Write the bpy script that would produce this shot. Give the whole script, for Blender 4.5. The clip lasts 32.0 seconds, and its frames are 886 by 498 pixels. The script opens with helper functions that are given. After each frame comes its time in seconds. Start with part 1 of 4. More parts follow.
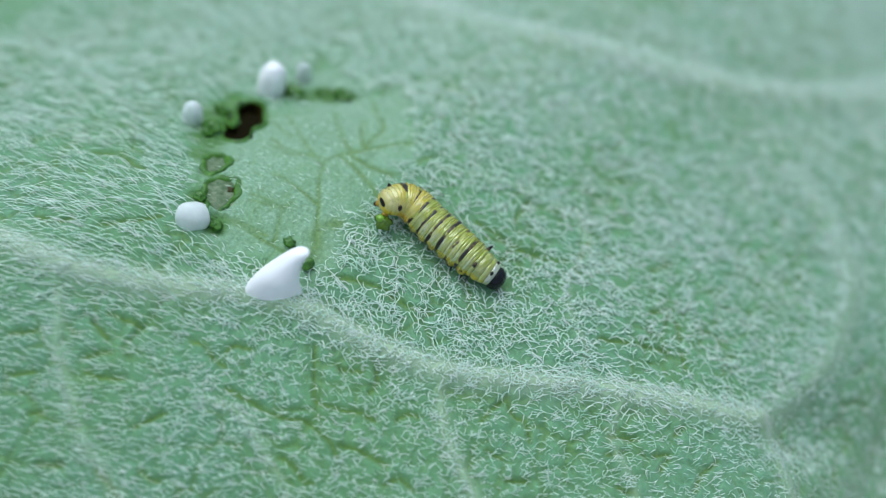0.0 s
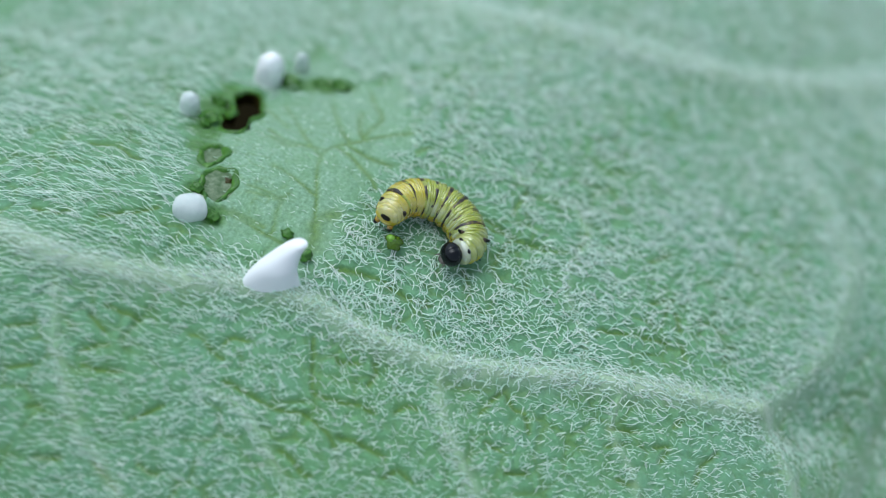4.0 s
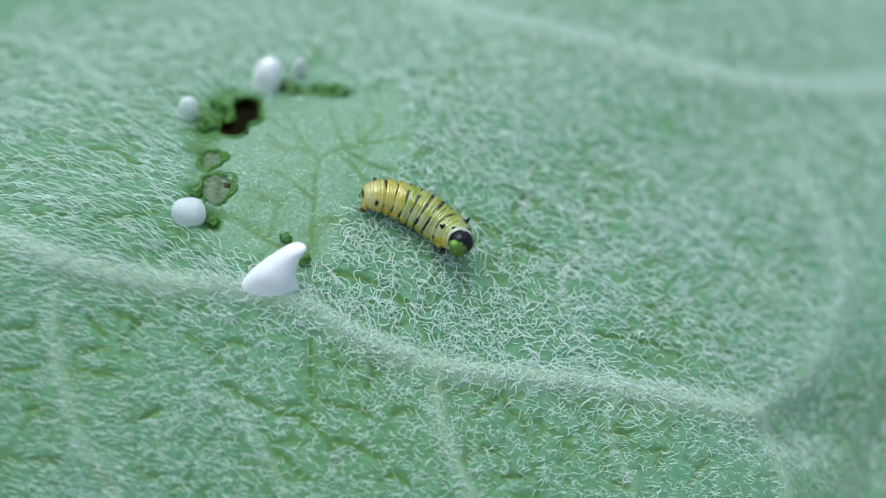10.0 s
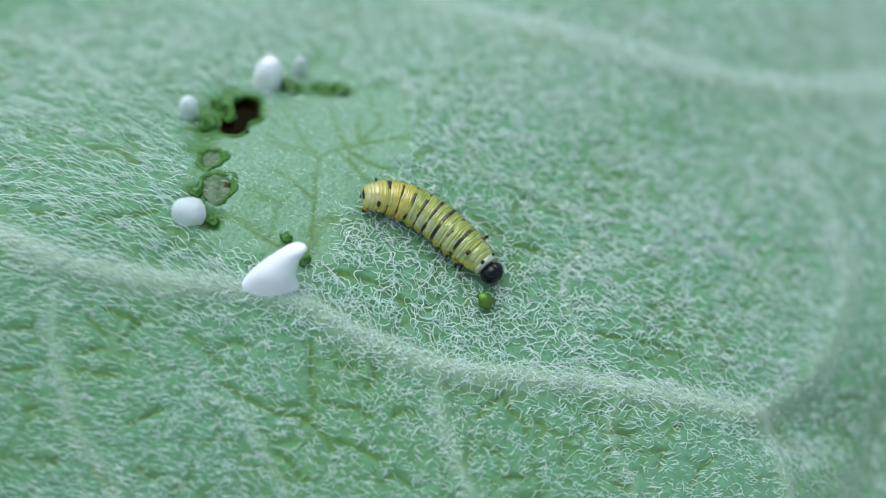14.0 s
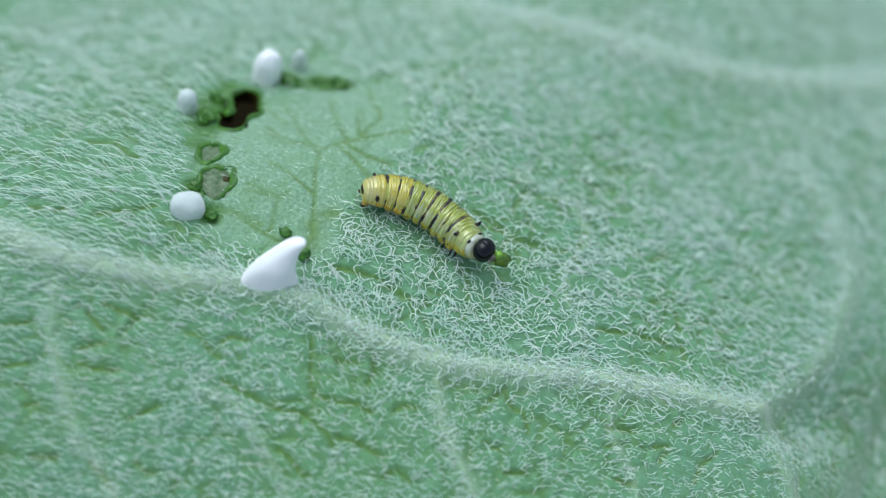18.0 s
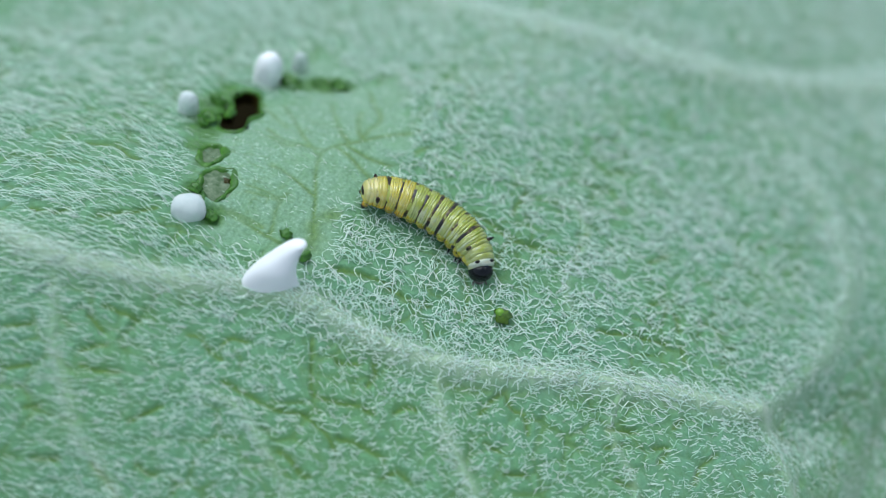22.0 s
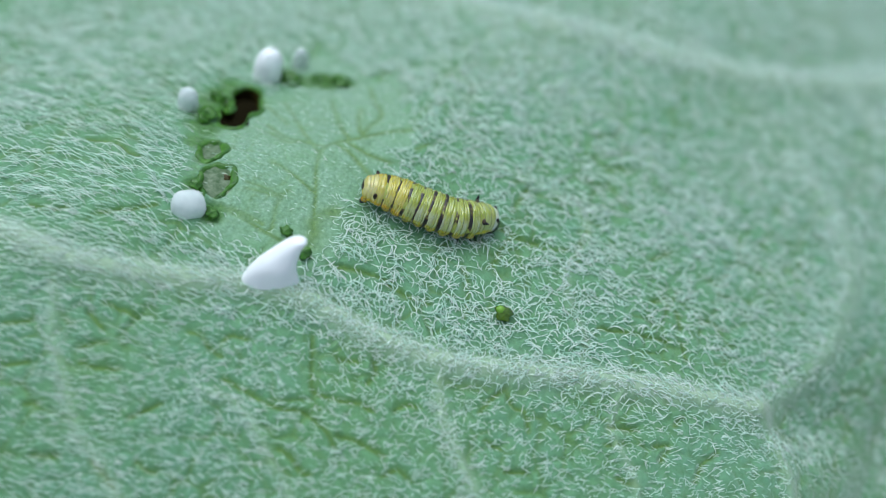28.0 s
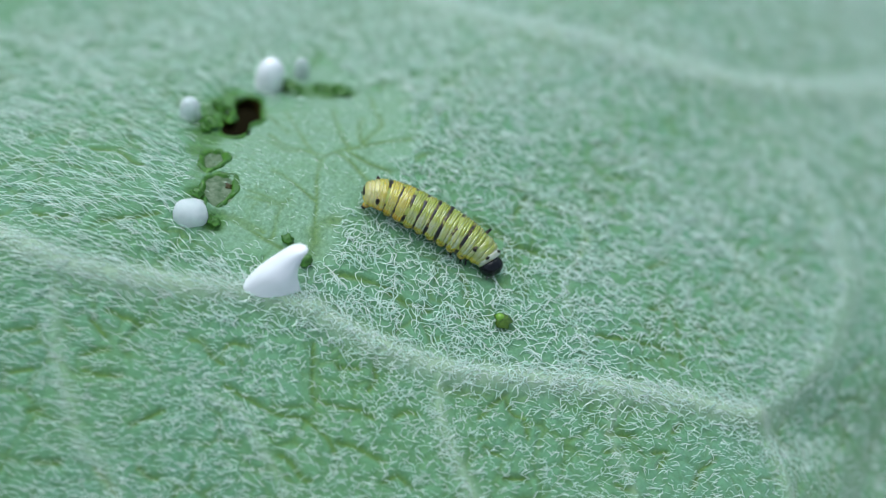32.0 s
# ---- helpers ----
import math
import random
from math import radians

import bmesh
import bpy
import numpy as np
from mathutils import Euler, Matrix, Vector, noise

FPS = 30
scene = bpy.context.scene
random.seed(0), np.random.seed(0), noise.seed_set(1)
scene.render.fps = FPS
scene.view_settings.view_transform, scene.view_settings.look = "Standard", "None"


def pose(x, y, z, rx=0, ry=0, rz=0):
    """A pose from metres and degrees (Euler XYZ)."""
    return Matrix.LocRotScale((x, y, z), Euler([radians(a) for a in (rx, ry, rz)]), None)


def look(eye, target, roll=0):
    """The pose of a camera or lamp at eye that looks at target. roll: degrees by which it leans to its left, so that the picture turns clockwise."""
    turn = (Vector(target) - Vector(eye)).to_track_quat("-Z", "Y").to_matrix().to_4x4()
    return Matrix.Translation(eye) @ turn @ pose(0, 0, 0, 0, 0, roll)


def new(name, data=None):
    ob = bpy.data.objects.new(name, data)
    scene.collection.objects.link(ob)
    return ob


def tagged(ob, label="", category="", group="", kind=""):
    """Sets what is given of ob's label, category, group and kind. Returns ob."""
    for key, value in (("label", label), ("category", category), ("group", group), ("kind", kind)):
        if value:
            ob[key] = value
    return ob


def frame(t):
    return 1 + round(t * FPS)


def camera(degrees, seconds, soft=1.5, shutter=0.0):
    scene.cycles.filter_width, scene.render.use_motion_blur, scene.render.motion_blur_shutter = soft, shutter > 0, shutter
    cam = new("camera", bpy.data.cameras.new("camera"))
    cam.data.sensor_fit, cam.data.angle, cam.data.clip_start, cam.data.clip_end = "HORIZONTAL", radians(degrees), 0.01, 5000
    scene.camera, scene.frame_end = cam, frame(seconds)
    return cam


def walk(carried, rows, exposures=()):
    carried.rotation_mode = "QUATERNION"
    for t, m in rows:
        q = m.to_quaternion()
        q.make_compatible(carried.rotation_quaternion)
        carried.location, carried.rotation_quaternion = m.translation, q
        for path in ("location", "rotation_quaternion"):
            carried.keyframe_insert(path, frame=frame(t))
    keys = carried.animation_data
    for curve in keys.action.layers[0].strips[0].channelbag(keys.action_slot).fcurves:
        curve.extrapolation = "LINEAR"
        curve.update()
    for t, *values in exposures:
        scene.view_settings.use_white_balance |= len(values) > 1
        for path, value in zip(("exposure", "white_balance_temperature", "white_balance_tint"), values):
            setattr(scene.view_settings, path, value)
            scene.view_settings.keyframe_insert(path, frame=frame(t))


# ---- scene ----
# The camera: hand-held five centimetres over the leaf, with a shallow depth of focus.
cam = camera(33, 32.0, soft=1.1)
cam.data.dof.use_dof = True
cam.data.dof.focus_distance = 0.0493
cam.data.dof.aperture_fstop = 26
walk(cam, [
    (0, pose(0.000171, -0.027607, 0.042193, 30.462, -14.656, 24.114)),
    (0.5, pose(0.000114, -0.027530, 0.042159, 30.395, -14.690, 24.112)),
    (1, pose(0.000106, -0.027578, 0.042057, 30.402, -14.741, 24.060)),
    (1.5, pose(0.000142, -0.027559, 0.042164, 30.205, -14.698, 24.102)),
    (2, pose(0.000157, -0.027567, 0.042146, 30.235, -14.668, 24.053)),
    (2.5, pose(0.000094, -0.027441, 0.042047, 30.194, -14.695, 24.057)),
    (3, pose(0.000084, -0.027391, 0.041984, 30.169, -14.747, 24.134)),
    (3.5, pose(0.000107, -0.027414, 0.042061, 30.035, -14.705, 24.096)),
    (5.5, pose(0.000015, -0.027321, 0.041971, 29.993, -14.760, 23.955)),
    (6, pose(0.000153, -0.027549, 0.041986, 30.124, -14.724, 23.913)),
    (6.5, pose(0.000196, -0.027589, 0.042076, 30.061, -14.671, 23.899)),
    (7, pose(0.000080, -0.027522, 0.042121, 29.909, -14.759, 23.911)),
    (7.5, pose(0.000114, -0.027505, 0.042087, 29.992, -14.737, 23.920)),
    (8, pose(0.000094, -0.027462, 0.042166, 29.946, -14.725, 23.924)),
    (8.5, pose(0.000222, -0.027632, 0.042135, 30.136, -14.662, 23.886)),
    (9, pose(0.000063, -0.027540, 0.042234, 29.957, -14.781, 23.910)),
    (9.5, pose(0.000123, -0.027614, 0.042338, 30.007, -14.725, 23.903)),
    (10, pose(0.000060, -0.027567, 0.042216, 30.227, -14.822, 23.946)),
    (10.5, pose(0.000127, -0.027498, 0.042208, 30.286, -14.737, 24.014)),
    (11, pose(0.000126, -0.027570, 0.042142, 30.394, -14.783, 24.002)),
    (11.5, pose(0.000164, -0.027526, 0.042182, 30.311, -14.718, 24.016)),
    (12, pose(0.000142, -0.027508, 0.042212, 30.298, -14.712, 24.001)),
    (12.5, pose(0.000049, -0.027454, 0.042130, 30.202, -14.785, 23.972)),
    (13, pose(0.000050, -0.027371, 0.042023, 30.084, -14.778, 24.005)),
    (13.5, pose(0.000009, -0.027294, 0.042082, 29.961, -14.784, 24.023)),
    (14, pose(0.000018, -0.027420, 0.042109, 30.125, -14.822, 23.994)),
    (14.5, pose(-0.000008, -0.027437, 0.042103, 30.134, -14.855, 23.977)),
    (16.5, pose(-0.000009, -0.027304, 0.042038, 29.962, -14.829, 24.010)),
    (17, pose(0.000029, -0.027372, 0.042016, 30.058, -14.829, 24.016)),
    (17.5, pose(0.000039, -0.027376, 0.041935, 30.047, -14.855, 24.030)),
    (18, pose(0.000009, -0.027309, 0.041878, 29.941, -14.846, 23.998)),
    (18.5, pose(-0.000013, -0.027239, 0.041889, 29.819, -14.849, 24.032)),
    (19, pose(-0.000000, -0.027232, 0.041934, 29.830, -14.815, 24.033)),
    (19.5, pose(0.000058, -0.027265, 0.042015, 29.896, -14.753, 24.048)),
    (20, pose(-0.000005, -0.027255, 0.041858, 29.854, -14.841, 24.014)),
    (20.5, pose(-0.000039, -0.027188, 0.041870, 29.739, -14.840, 24.011)),
    (21, pose(-0.000087, -0.027145, 0.041959, 29.656, -14.860, 24.035)),
    (21.5, pose(0.000043, -0.027303, 0.041896, 29.969, -14.814, 24.031)),
    (22, pose(-0.000078, -0.027335, 0.041969, 29.938, -14.910, 23.991)),
    (22.5, pose(-0.000071, -0.027243, 0.041986, 29.810, -14.869, 24.020)),
    (23, pose(-0.000056, -0.027212, 0.041825, 29.777, -14.869, 23.998)),
    (23.5, pose(0.000010, -0.027238, 0.041908, 29.822, -14.807, 24.029)),
    (24, pose(-0.000056, -0.027319, 0.041938, 29.881, -14.892, 24.017)),
    (24.5, pose(0.000062, -0.027258, 0.042041, 29.873, -14.718, 24.053)),
    (25, pose(-0.000084, -0.027244, 0.041968, 29.778, -14.876, 24.031)),
    (25.5, pose(0.000002, -0.027187, 0.041812, 29.756, -14.814, 24.069)),
    (27.5, pose(-0.000122, -0.027282, 0.041955, 29.839, -14.916, 24.000)),
    (28, pose(-0.000141, -0.027202, 0.041891, 29.708, -14.936, 24.034)),
    (28.5, pose(-0.000019, -0.027224, 0.041934, 29.808, -14.802, 24.048)),
    (29, pose(-0.000074, -0.027234, 0.042057, 29.779, -14.852, 24.079)),
    (29.5, pose(-0.000062, -0.027274, 0.042141, 29.832, -14.828, 24.066)),
    (30, pose(-0.000001, -0.027443, 0.042231, 30.087, -14.804, 24.042)),
    (30.5, pose(-0.000033, -0.027463, 0.042181, 30.100, -14.845, 24.014)),
    (31, pose(-0.000054, -0.027434, 0.042108, 30.067, -14.876, 24.009)),
    (31.5, pose(-0.000013, -0.027354, 0.042240, 29.977, -14.761, 24.051)),
    (32, pose(-0.000096, -0.027430, 0.042225, 30.051, -14.893, 24.031)),
], exposures=((0.0, 0.23, 5710, 2), (32.0, 0.23, 5710, 2)))

# Everything on the leaf is planned in millimetres; MM turns it into metres.
MM = 0.001

# ---- world, sun, exposure ----
world = bpy.data.worlds.new("sky")
world.use_nodes = True
scene.world = world
wn = world.node_tree.nodes
sky = wn.new("ShaderNodeTexSky")
sky.sky_type = "NISHITA"
sky.sun_disc = False
sky.sun_elevation = radians(62.5)
sky.sun_rotation = radians(-74)
sky.dust_density = 3.0
overcast = wn.new("ShaderNodeHueSaturation")  # thin even cloud greys the blue
overcast.inputs["Saturation"].default_value = 0.5
world.node_tree.links.new(sky.outputs["Color"], overcast.inputs["Color"])
world.node_tree.links.new(overcast.outputs["Color"], wn["Background"].inputs["Color"])
wn["Background"].inputs["Strength"].default_value = 0.148

sun_data = bpy.data.lights.new("sun", "SUN")
sun_data.energy = 0.95
sun_data.angle = radians(55)
sun_data.color = (1.0, 0.985, 0.96)
sun = new("sun", sun_data)
sun.matrix_world = look((-0.50, 0.14, 1.0), (0, 0, 0))

# ---- materials ----
def material(name, color, rough=0.6, spec=0.5):
    m = bpy.data.materials.new(name)
    m.use_nodes = True
    b = m.node_tree.nodes["Principled BSDF"]
    b.inputs["Base Color"].default_value = (*color, 1)
    b.inputs["Roughness"].default_value = rough
    b.inputs["Specular IOR Level"].default_value = spec
    return m, m.node_tree.nodes, m.node_tree.links, b


def ramp(nodes, links, source, stops):
    r = nodes.new("ShaderNodeValToRGB")
    while len(r.color_ramp.elements) < len(stops):
        r.color_ramp.elements.new(0.5)
    for e, (p, c) in zip(r.color_ramp.elements, stops):
        e.position, e.color = p, (*c, 1)
    links.new(source, r.inputs["Fac"])
    return r.outputs["Color"]


def mix(nodes, links, fac, a, b):
    m = nodes.new("ShaderNodeMix")
    m.data_type = "RGBA"
    for sock, v in ((m.inputs["Factor"], fac), (m.inputs["A"], a), (m.inputs["B"], b)):
        if isinstance(v, bpy.types.NodeSocket):
            links.new(v, sock)
        elif isinstance(v, tuple):
            sock.default_value = (*v, 1)
        else:
            sock.default_value = v
    for s in m.inputs:
        if s.type == "RGBA" and s.name == "A" and not isinstance(a, bpy.types.NodeSocket):
            s.default_value = (*a, 1)
        if s.type == "RGBA" and s.name == "B" and not isinstance(b, bpy.types.NodeSocket):
            s.default_value = (*b, 1)
        if s.type == "RGBA" and s.name == "A" and isinstance(a, bpy.types.NodeSocket):
            links.new(a, s)
        if s.type == "RGBA" and s.name == "B" and isinstance(b, bpy.types.NodeSocket):
            links.new(b, s)
    return [o for o in m.outputs if o.type == "RGBA"][0]


def grain(nodes, links, scale, detail=4.0, rough=0.6):
    """Noise at a real-world scale, in cycles a metre."""
    tc = nodes.new("ShaderNodeTexCoord")
    n = nodes.new("ShaderNodeTexNoise")
    n.inputs["Scale"].default_value = scale
    n.inputs["Detail"].default_value = detail
    n.inputs["Roughness"].default_value = rough
    links.new(tc.outputs["Object"], n.inputs["Vector"])
    return n.outputs["Fac"]


def own_grain(nodes, links, scale, detail=4.0):
    """Noise that differs from object to object."""
    tc, info = nodes.new("ShaderNodeTexCoord"), nodes.new("ShaderNodeObjectInfo")
    add = nodes.new("ShaderNodeVectorMath")
    add.operation = "ADD"
    links.new(tc.outputs["Object"], add.inputs[0])
    links.new(info.outputs["Random"], add.inputs[1])
    n = nodes.new("ShaderNodeTexNoise")
    n.inputs["Scale"].default_value = scale
    n.inputs["Detail"].default_value = detail
    links.new(add.outputs["Vector"], n.inputs["Vector"])
    return n.outputs["Fac"]


def ring_grain(nodes, links, scale):
    """Noise drawn out round the body, for the fine folds of its skin."""
    tc, info, sq = nodes.new("ShaderNodeTexCoord"), nodes.new("ShaderNodeObjectInfo"), nodes.new("ShaderNodeMapping")
    sq.inputs["Scale"].default_value = (6.0, 1.5, 1.5)
    add = nodes.new("ShaderNodeVectorMath")
    add.operation = "ADD"
    links.new(tc.outputs["Object"], sq.inputs["Vector"])
    links.new(sq.outputs["Vector"], add.inputs[0])
    links.new(info.outputs["Random"], add.inputs[1])
    n = nodes.new("ShaderNodeTexNoise")
    n.inputs["Scale"].default_value = scale
    n.inputs["Detail"].default_value = 3.0
    links.new(add.outputs["Vector"], n.inputs["Vector"])
    return n.outputs["Fac"]


def bump(nodes, links, b, height, strength, distance):
    k = nodes.new("ShaderNodeBump")
    k.inputs["Strength"].default_value = strength
    k.inputs["Distance"].default_value = distance
    links.new(height, k.inputs["Height"])
    links.new(k.outputs["Normal"], b.inputs["Normal"])


def value_of(nodes, name):
    a = nodes.new("ShaderNodeAttribute")
    a.attribute_name = name
    return a.outputs["Fac"]


def leaf_material():
    m, n, l, b = material("leaf_skin", (0.2, 0.4, 0.25), 0.55, 0.35)
    fine = grain(n, l, 9000, 5)
    broad = grain(n, l, 260, 3)
    green = ramp(n, l, fine, [(0.3, (0.090, 0.222, 0.094)), (0.7, (0.190, 0.390, 0.200))])
    tint = ramp(n, l, broad, [(0.35, (0.112, 0.265, 0.085)), (0.65, (0.122, 0.282, 0.165))])
    c = mix(n, l, 0.5, green, tint)
    blisters = grain(n, l, 3300, 3)
    c = mix(n, l, ramp(n, l, blisters, [(0.36, (0.5, 0.5, 0.5)), (0.52, (0, 0, 0))]), c, (0.070, 0.180, 0.048))
    # the bare skin; its palest stop paints in the tiny glints
    skin = ramp(n, l, fine, [(0.3, (0.118, 0.240, 0.122)), (0.60, (0.255, 0.415, 0.270)), (0.74, (0.50, 0.61, 0.50))])
    c = mix(n, l, value_of(n, "bare"), c, mix(n, l, ramp(n, l, grain(n, l, 1500, 4), [(0.35, (0, 0, 0)), (0.7, (0.5, 0.5, 0.5))]), skin, (0.140, 0.290, 0.112)))
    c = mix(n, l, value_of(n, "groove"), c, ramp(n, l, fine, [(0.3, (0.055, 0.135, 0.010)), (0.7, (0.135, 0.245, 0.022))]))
    c = mix(n, l, value_of(n, "vein"), c, ramp(n, l, fine, [(0.3, (0.30, 0.42, 0.26)), (0.7, (0.47, 0.58, 0.40))]))
    c = mix(n, l, value_of(n, "chew"), c, ramp(n, l, fine, [(0.3, (0.03, 0.11, 0.010)), (0.7, (0.09, 0.24, 0.03))]))
    l.new(c, b.inputs["Base Color"])
    b.inputs["Sheen Weight"].default_value = 0.45
    b.inputs["Sheen Roughness"].default_value = 0.5
    both = n.new("ShaderNodeMath")
    both.operation = "MULTIPLY_ADD"
    both.inputs[1].default_value = 2.0
    l.new(blisters, both.inputs[0])
    l.new(fine, both.inputs[2])
    bump(n, l, b, both.outputs["Value"], 0.7, 0.00006)
    return m


LEAF = leaf_material()


def hair_material():
    m, n, l, b = material("hair", (0.80, 0.88, 0.82), 0.35, 0.5)
    geo = n.new("ShaderNodeNewGeometry")
    c = ramp(n, l, geo.outputs["Random Per Island"], [(0.0, (0.55, 0.78, 0.62)), (0.35, (0.80, 0.95, 0.84)), (1.0, (0.95, 0.99, 0.93))])
    l.new(c, b.inputs["Base Color"])
    t = n.new("ShaderNodeBsdfTranslucent")
    l.new(c, t.inputs["Color"])
    s = n.new("ShaderNodeMixShader")
    s.inputs["Fac"].default_value = 0.28
    l.new(b.outputs["BSDF"], s.inputs[1])
    l.new(t.outputs["BSDF"], s.inputs[2])
    l.new(s.outputs["Shader"], n["Material Output"].inputs["Surface"])
    return m


HAIR = hair_material()


def skin_material(name, back, side, low, pale=0.35):
    """Larva skin: one colour along the back, greyer on the flank, yellow low down, with pale streaks painted as the
    glints of wet creases.
    """
    m, n, l, b = material(name, back, 0.20, 0.6)
    tc = n.new("ShaderNodeTexCoord")
    sep = n.new("ShaderNodeSeparateXYZ")
    l.new(tc.outputs["Object"], sep.inputs["Vector"])
    span = n.new("ShaderNodeMapRange")
    span.inputs["From Min"].default_value, span.inputs["From Max"].default_value = -0.40 * MM, 0.70 * MM
    wave = n.new("ShaderNodeMath")  # an uneven edge between the bands
    wave.operation = "MULTIPLY_ADD"
    wave.inputs[1].default_value, wave.inputs[2].default_value = 0.0003, -0.00015
    l.new(own_grain(n, l, 2200), wave.inputs[0])
    add = n.new("ShaderNodeMath")
    l.new(sep.outputs["Z"], add.inputs[0])
    l.new(wave.outputs["Value"], add.inputs[1])
    l.new(add.outputs["Value"], span.inputs["Value"])
    band = tuple((1 - pale) * p + pale * q for p, q in zip(back, (0.56, 0.58, 0.47)))
    c = ramp(n, l, span.outputs["Result"], [(0.0, low), (0.26, side), (0.38, side), (0.50, band), (0.74, band), (0.92, back)])
    spots = ring_grain(n, l, 2600)
    # highlights along the folds, painted into the colour as pale streaks
    c = mix(n, l, ramp(n, l, spots, [(0.55, (0, 0, 0)), (0.72, (0.28, 0.28, 0.28))]), c, (0.62, 0.64, 0.44))
    c = mix(n, l, ramp(n, l, own_grain(n, l, 5200), [(0.32, (0.35, 0.35, 0.35)), (0.46, (0, 0, 0))]), c, (0.22, 0.25, 0.05))
    l.new(c, b.inputs["Base Color"])
    b.inputs["Coat Weight"].default_value = 1.0
    b.inputs["Coat IOR"].default_value = 1.55
    b.inputs["Coat Roughness"].default_value = 0.08
    b.inputs["Subsurface Weight"].default_value = 0.5
    b.inputs["Subsurface Radius"].default_value = (0.0004, 0.0003, 0.0001)
    bump(n, l, b, spots, 0.8, 0.00004)
    return m


SKIN = skin_material("skin_yellow_green", (0.285, 0.330, 0.012), (0.48, 0.40, 0.010), (0.36, 0.24, 0.020), 0.24)
SKIN_PALE = skin_material("skin_pale", (0.32, 0.36, 0.025), (0.47, 0.40, 0.02), (0.38, 0.28, 0.025), 0.50)
SKIN_TAIL = skin_material("skin_tail", (0.47, 0.40, 0.014), (0.64, 0.38, 0.005), (0.40, 0.20, 0.01), 0.15)
SKIN_RUMP = skin_material("skin_rump", (0.54, 0.46, 0.045), (0.62, 0.44, 0.012), (0.5, 0.3, 0.02), 0.3)
SKIN_WHITE = skin_material("skin_collar", (0.40, 0.44, 0.30), (0.44, 0.45, 0.20), (0.42, 0.36, 0.12), 0.45)


def stripe_material():
    m, n, l, b = material("stripe", (0.03, 0.02, 0.015), 0.4, 0.5)
    g = own_grain(n, l, 3000, 4)
    c = ramp(n, l, g, [(0.45, (0.012, 0.009, 0.007)), (0.52, (0.09, 0.06, 0.018)), (0.57, (0.32, 0.36, 0.06))])
    l.new(c, b.inputs["Base Color"])
    return m


STRIPE = stripe_material()


def plain(name, dark, light, rough, scale, relief=0.0, spec=0.5, subsurface=0.0):
    m, n, l, b = material(name, dark, rough, spec)
    g = grain(n, l, scale, 4)
    l.new(ramp(n, l, g, [(0.3, dark), (0.7, light)]), b.inputs["Base Color"])
    if relief:
        bump(n, l, b, g, 0.5, relief)
    if subsurface:
        b.inputs["Subsurface Weight"].default_value = subsurface
        b.inputs["Subsurface Radius"].default_value = (0.0006, 0.0006, 0.0006)
    return m


SKIN_SIDE = plain("skin_side", (0.36, 0.28, 0.025), (0.48, 0.38, 0.04), 0.35, 3000, 0.00002)
BLACK = plain("black_shell", (0.002, 0.003, 0.004), (0.005, 0.006, 0.008), 0.17, 3000, 0.00001, 0.3)
BRISTLE = plain("bristle", (0.03, 0.025, 0.02), (0.08, 0.07, 0.05), 0.5, 3000)
SPOT = plain("spot_black", (0.008, 0.007, 0.006), (0.02, 0.016, 0.012), 0.6, 3000, 0.0, 0.2)
SPOT_BROWN = plain("spot_brown", (0.012, 0.008, 0.004), (0.06, 0.03, 0.008), 0.5, 6000)
MOUTH = plain("mouth", (0.05, 0.04, 0.035), (0.20, 0.17, 0.15), 0.4, 5000)
LATEX = plain("latex", (0.90, 0.91, 0.90), (0.93, 0.94, 0.93), 0.28, 900, 0.00002, 0.5, 0.2)
LATEX_DRY = plain("latex_dry", (0.74, 0.81, 0.79), (0.90, 0.93, 0.92), 0.6, 2600, 0.00006, 0.3, 0.3)
LATEX_DRY.node_tree.nodes["Principled BSDF"].inputs["Alpha"].default_value = 0.70  # thin, half clear
CHEWED = plain("chewed_green", (0.02, 0.085, 0.006), (0.085, 0.22, 0.02), 0.4, 2800, 0.00006)
WINDOW = plain("leaf_window", (0.05, 0.105, 0.035), (0.20, 0.25, 0.16), 0.5, 5200, 0.00004, 0.2)
FRASS = plain("frass_green", (0.014, 0.055, 0.003), (0.13, 0.22, 0.015), 0.22, 2600, 0.00004)
# backdrop colour, kept near black so the hole looks dark
DARK_BACKDROP = plain("dark_backdrop", (0.007, 0.006, 0.002), (0.018, 0.014, 0.005), 0.95, 40, 0.004, 0.05)


def part(name, bm, mat, parent=None, label=""):
    """Links a bmesh as one mesh object."""
    me = bpy.data.meshes.new(name)
    bm.to_mesh(me)
    bm.free()
    me.polygons.foreach_set("use_smooth", [True] * len(me.polygons))
    me.materials.append(mat)
    ob = new(name, me)
    ob.parent = parent
    if label:
        ob["label"] = label
    return ob


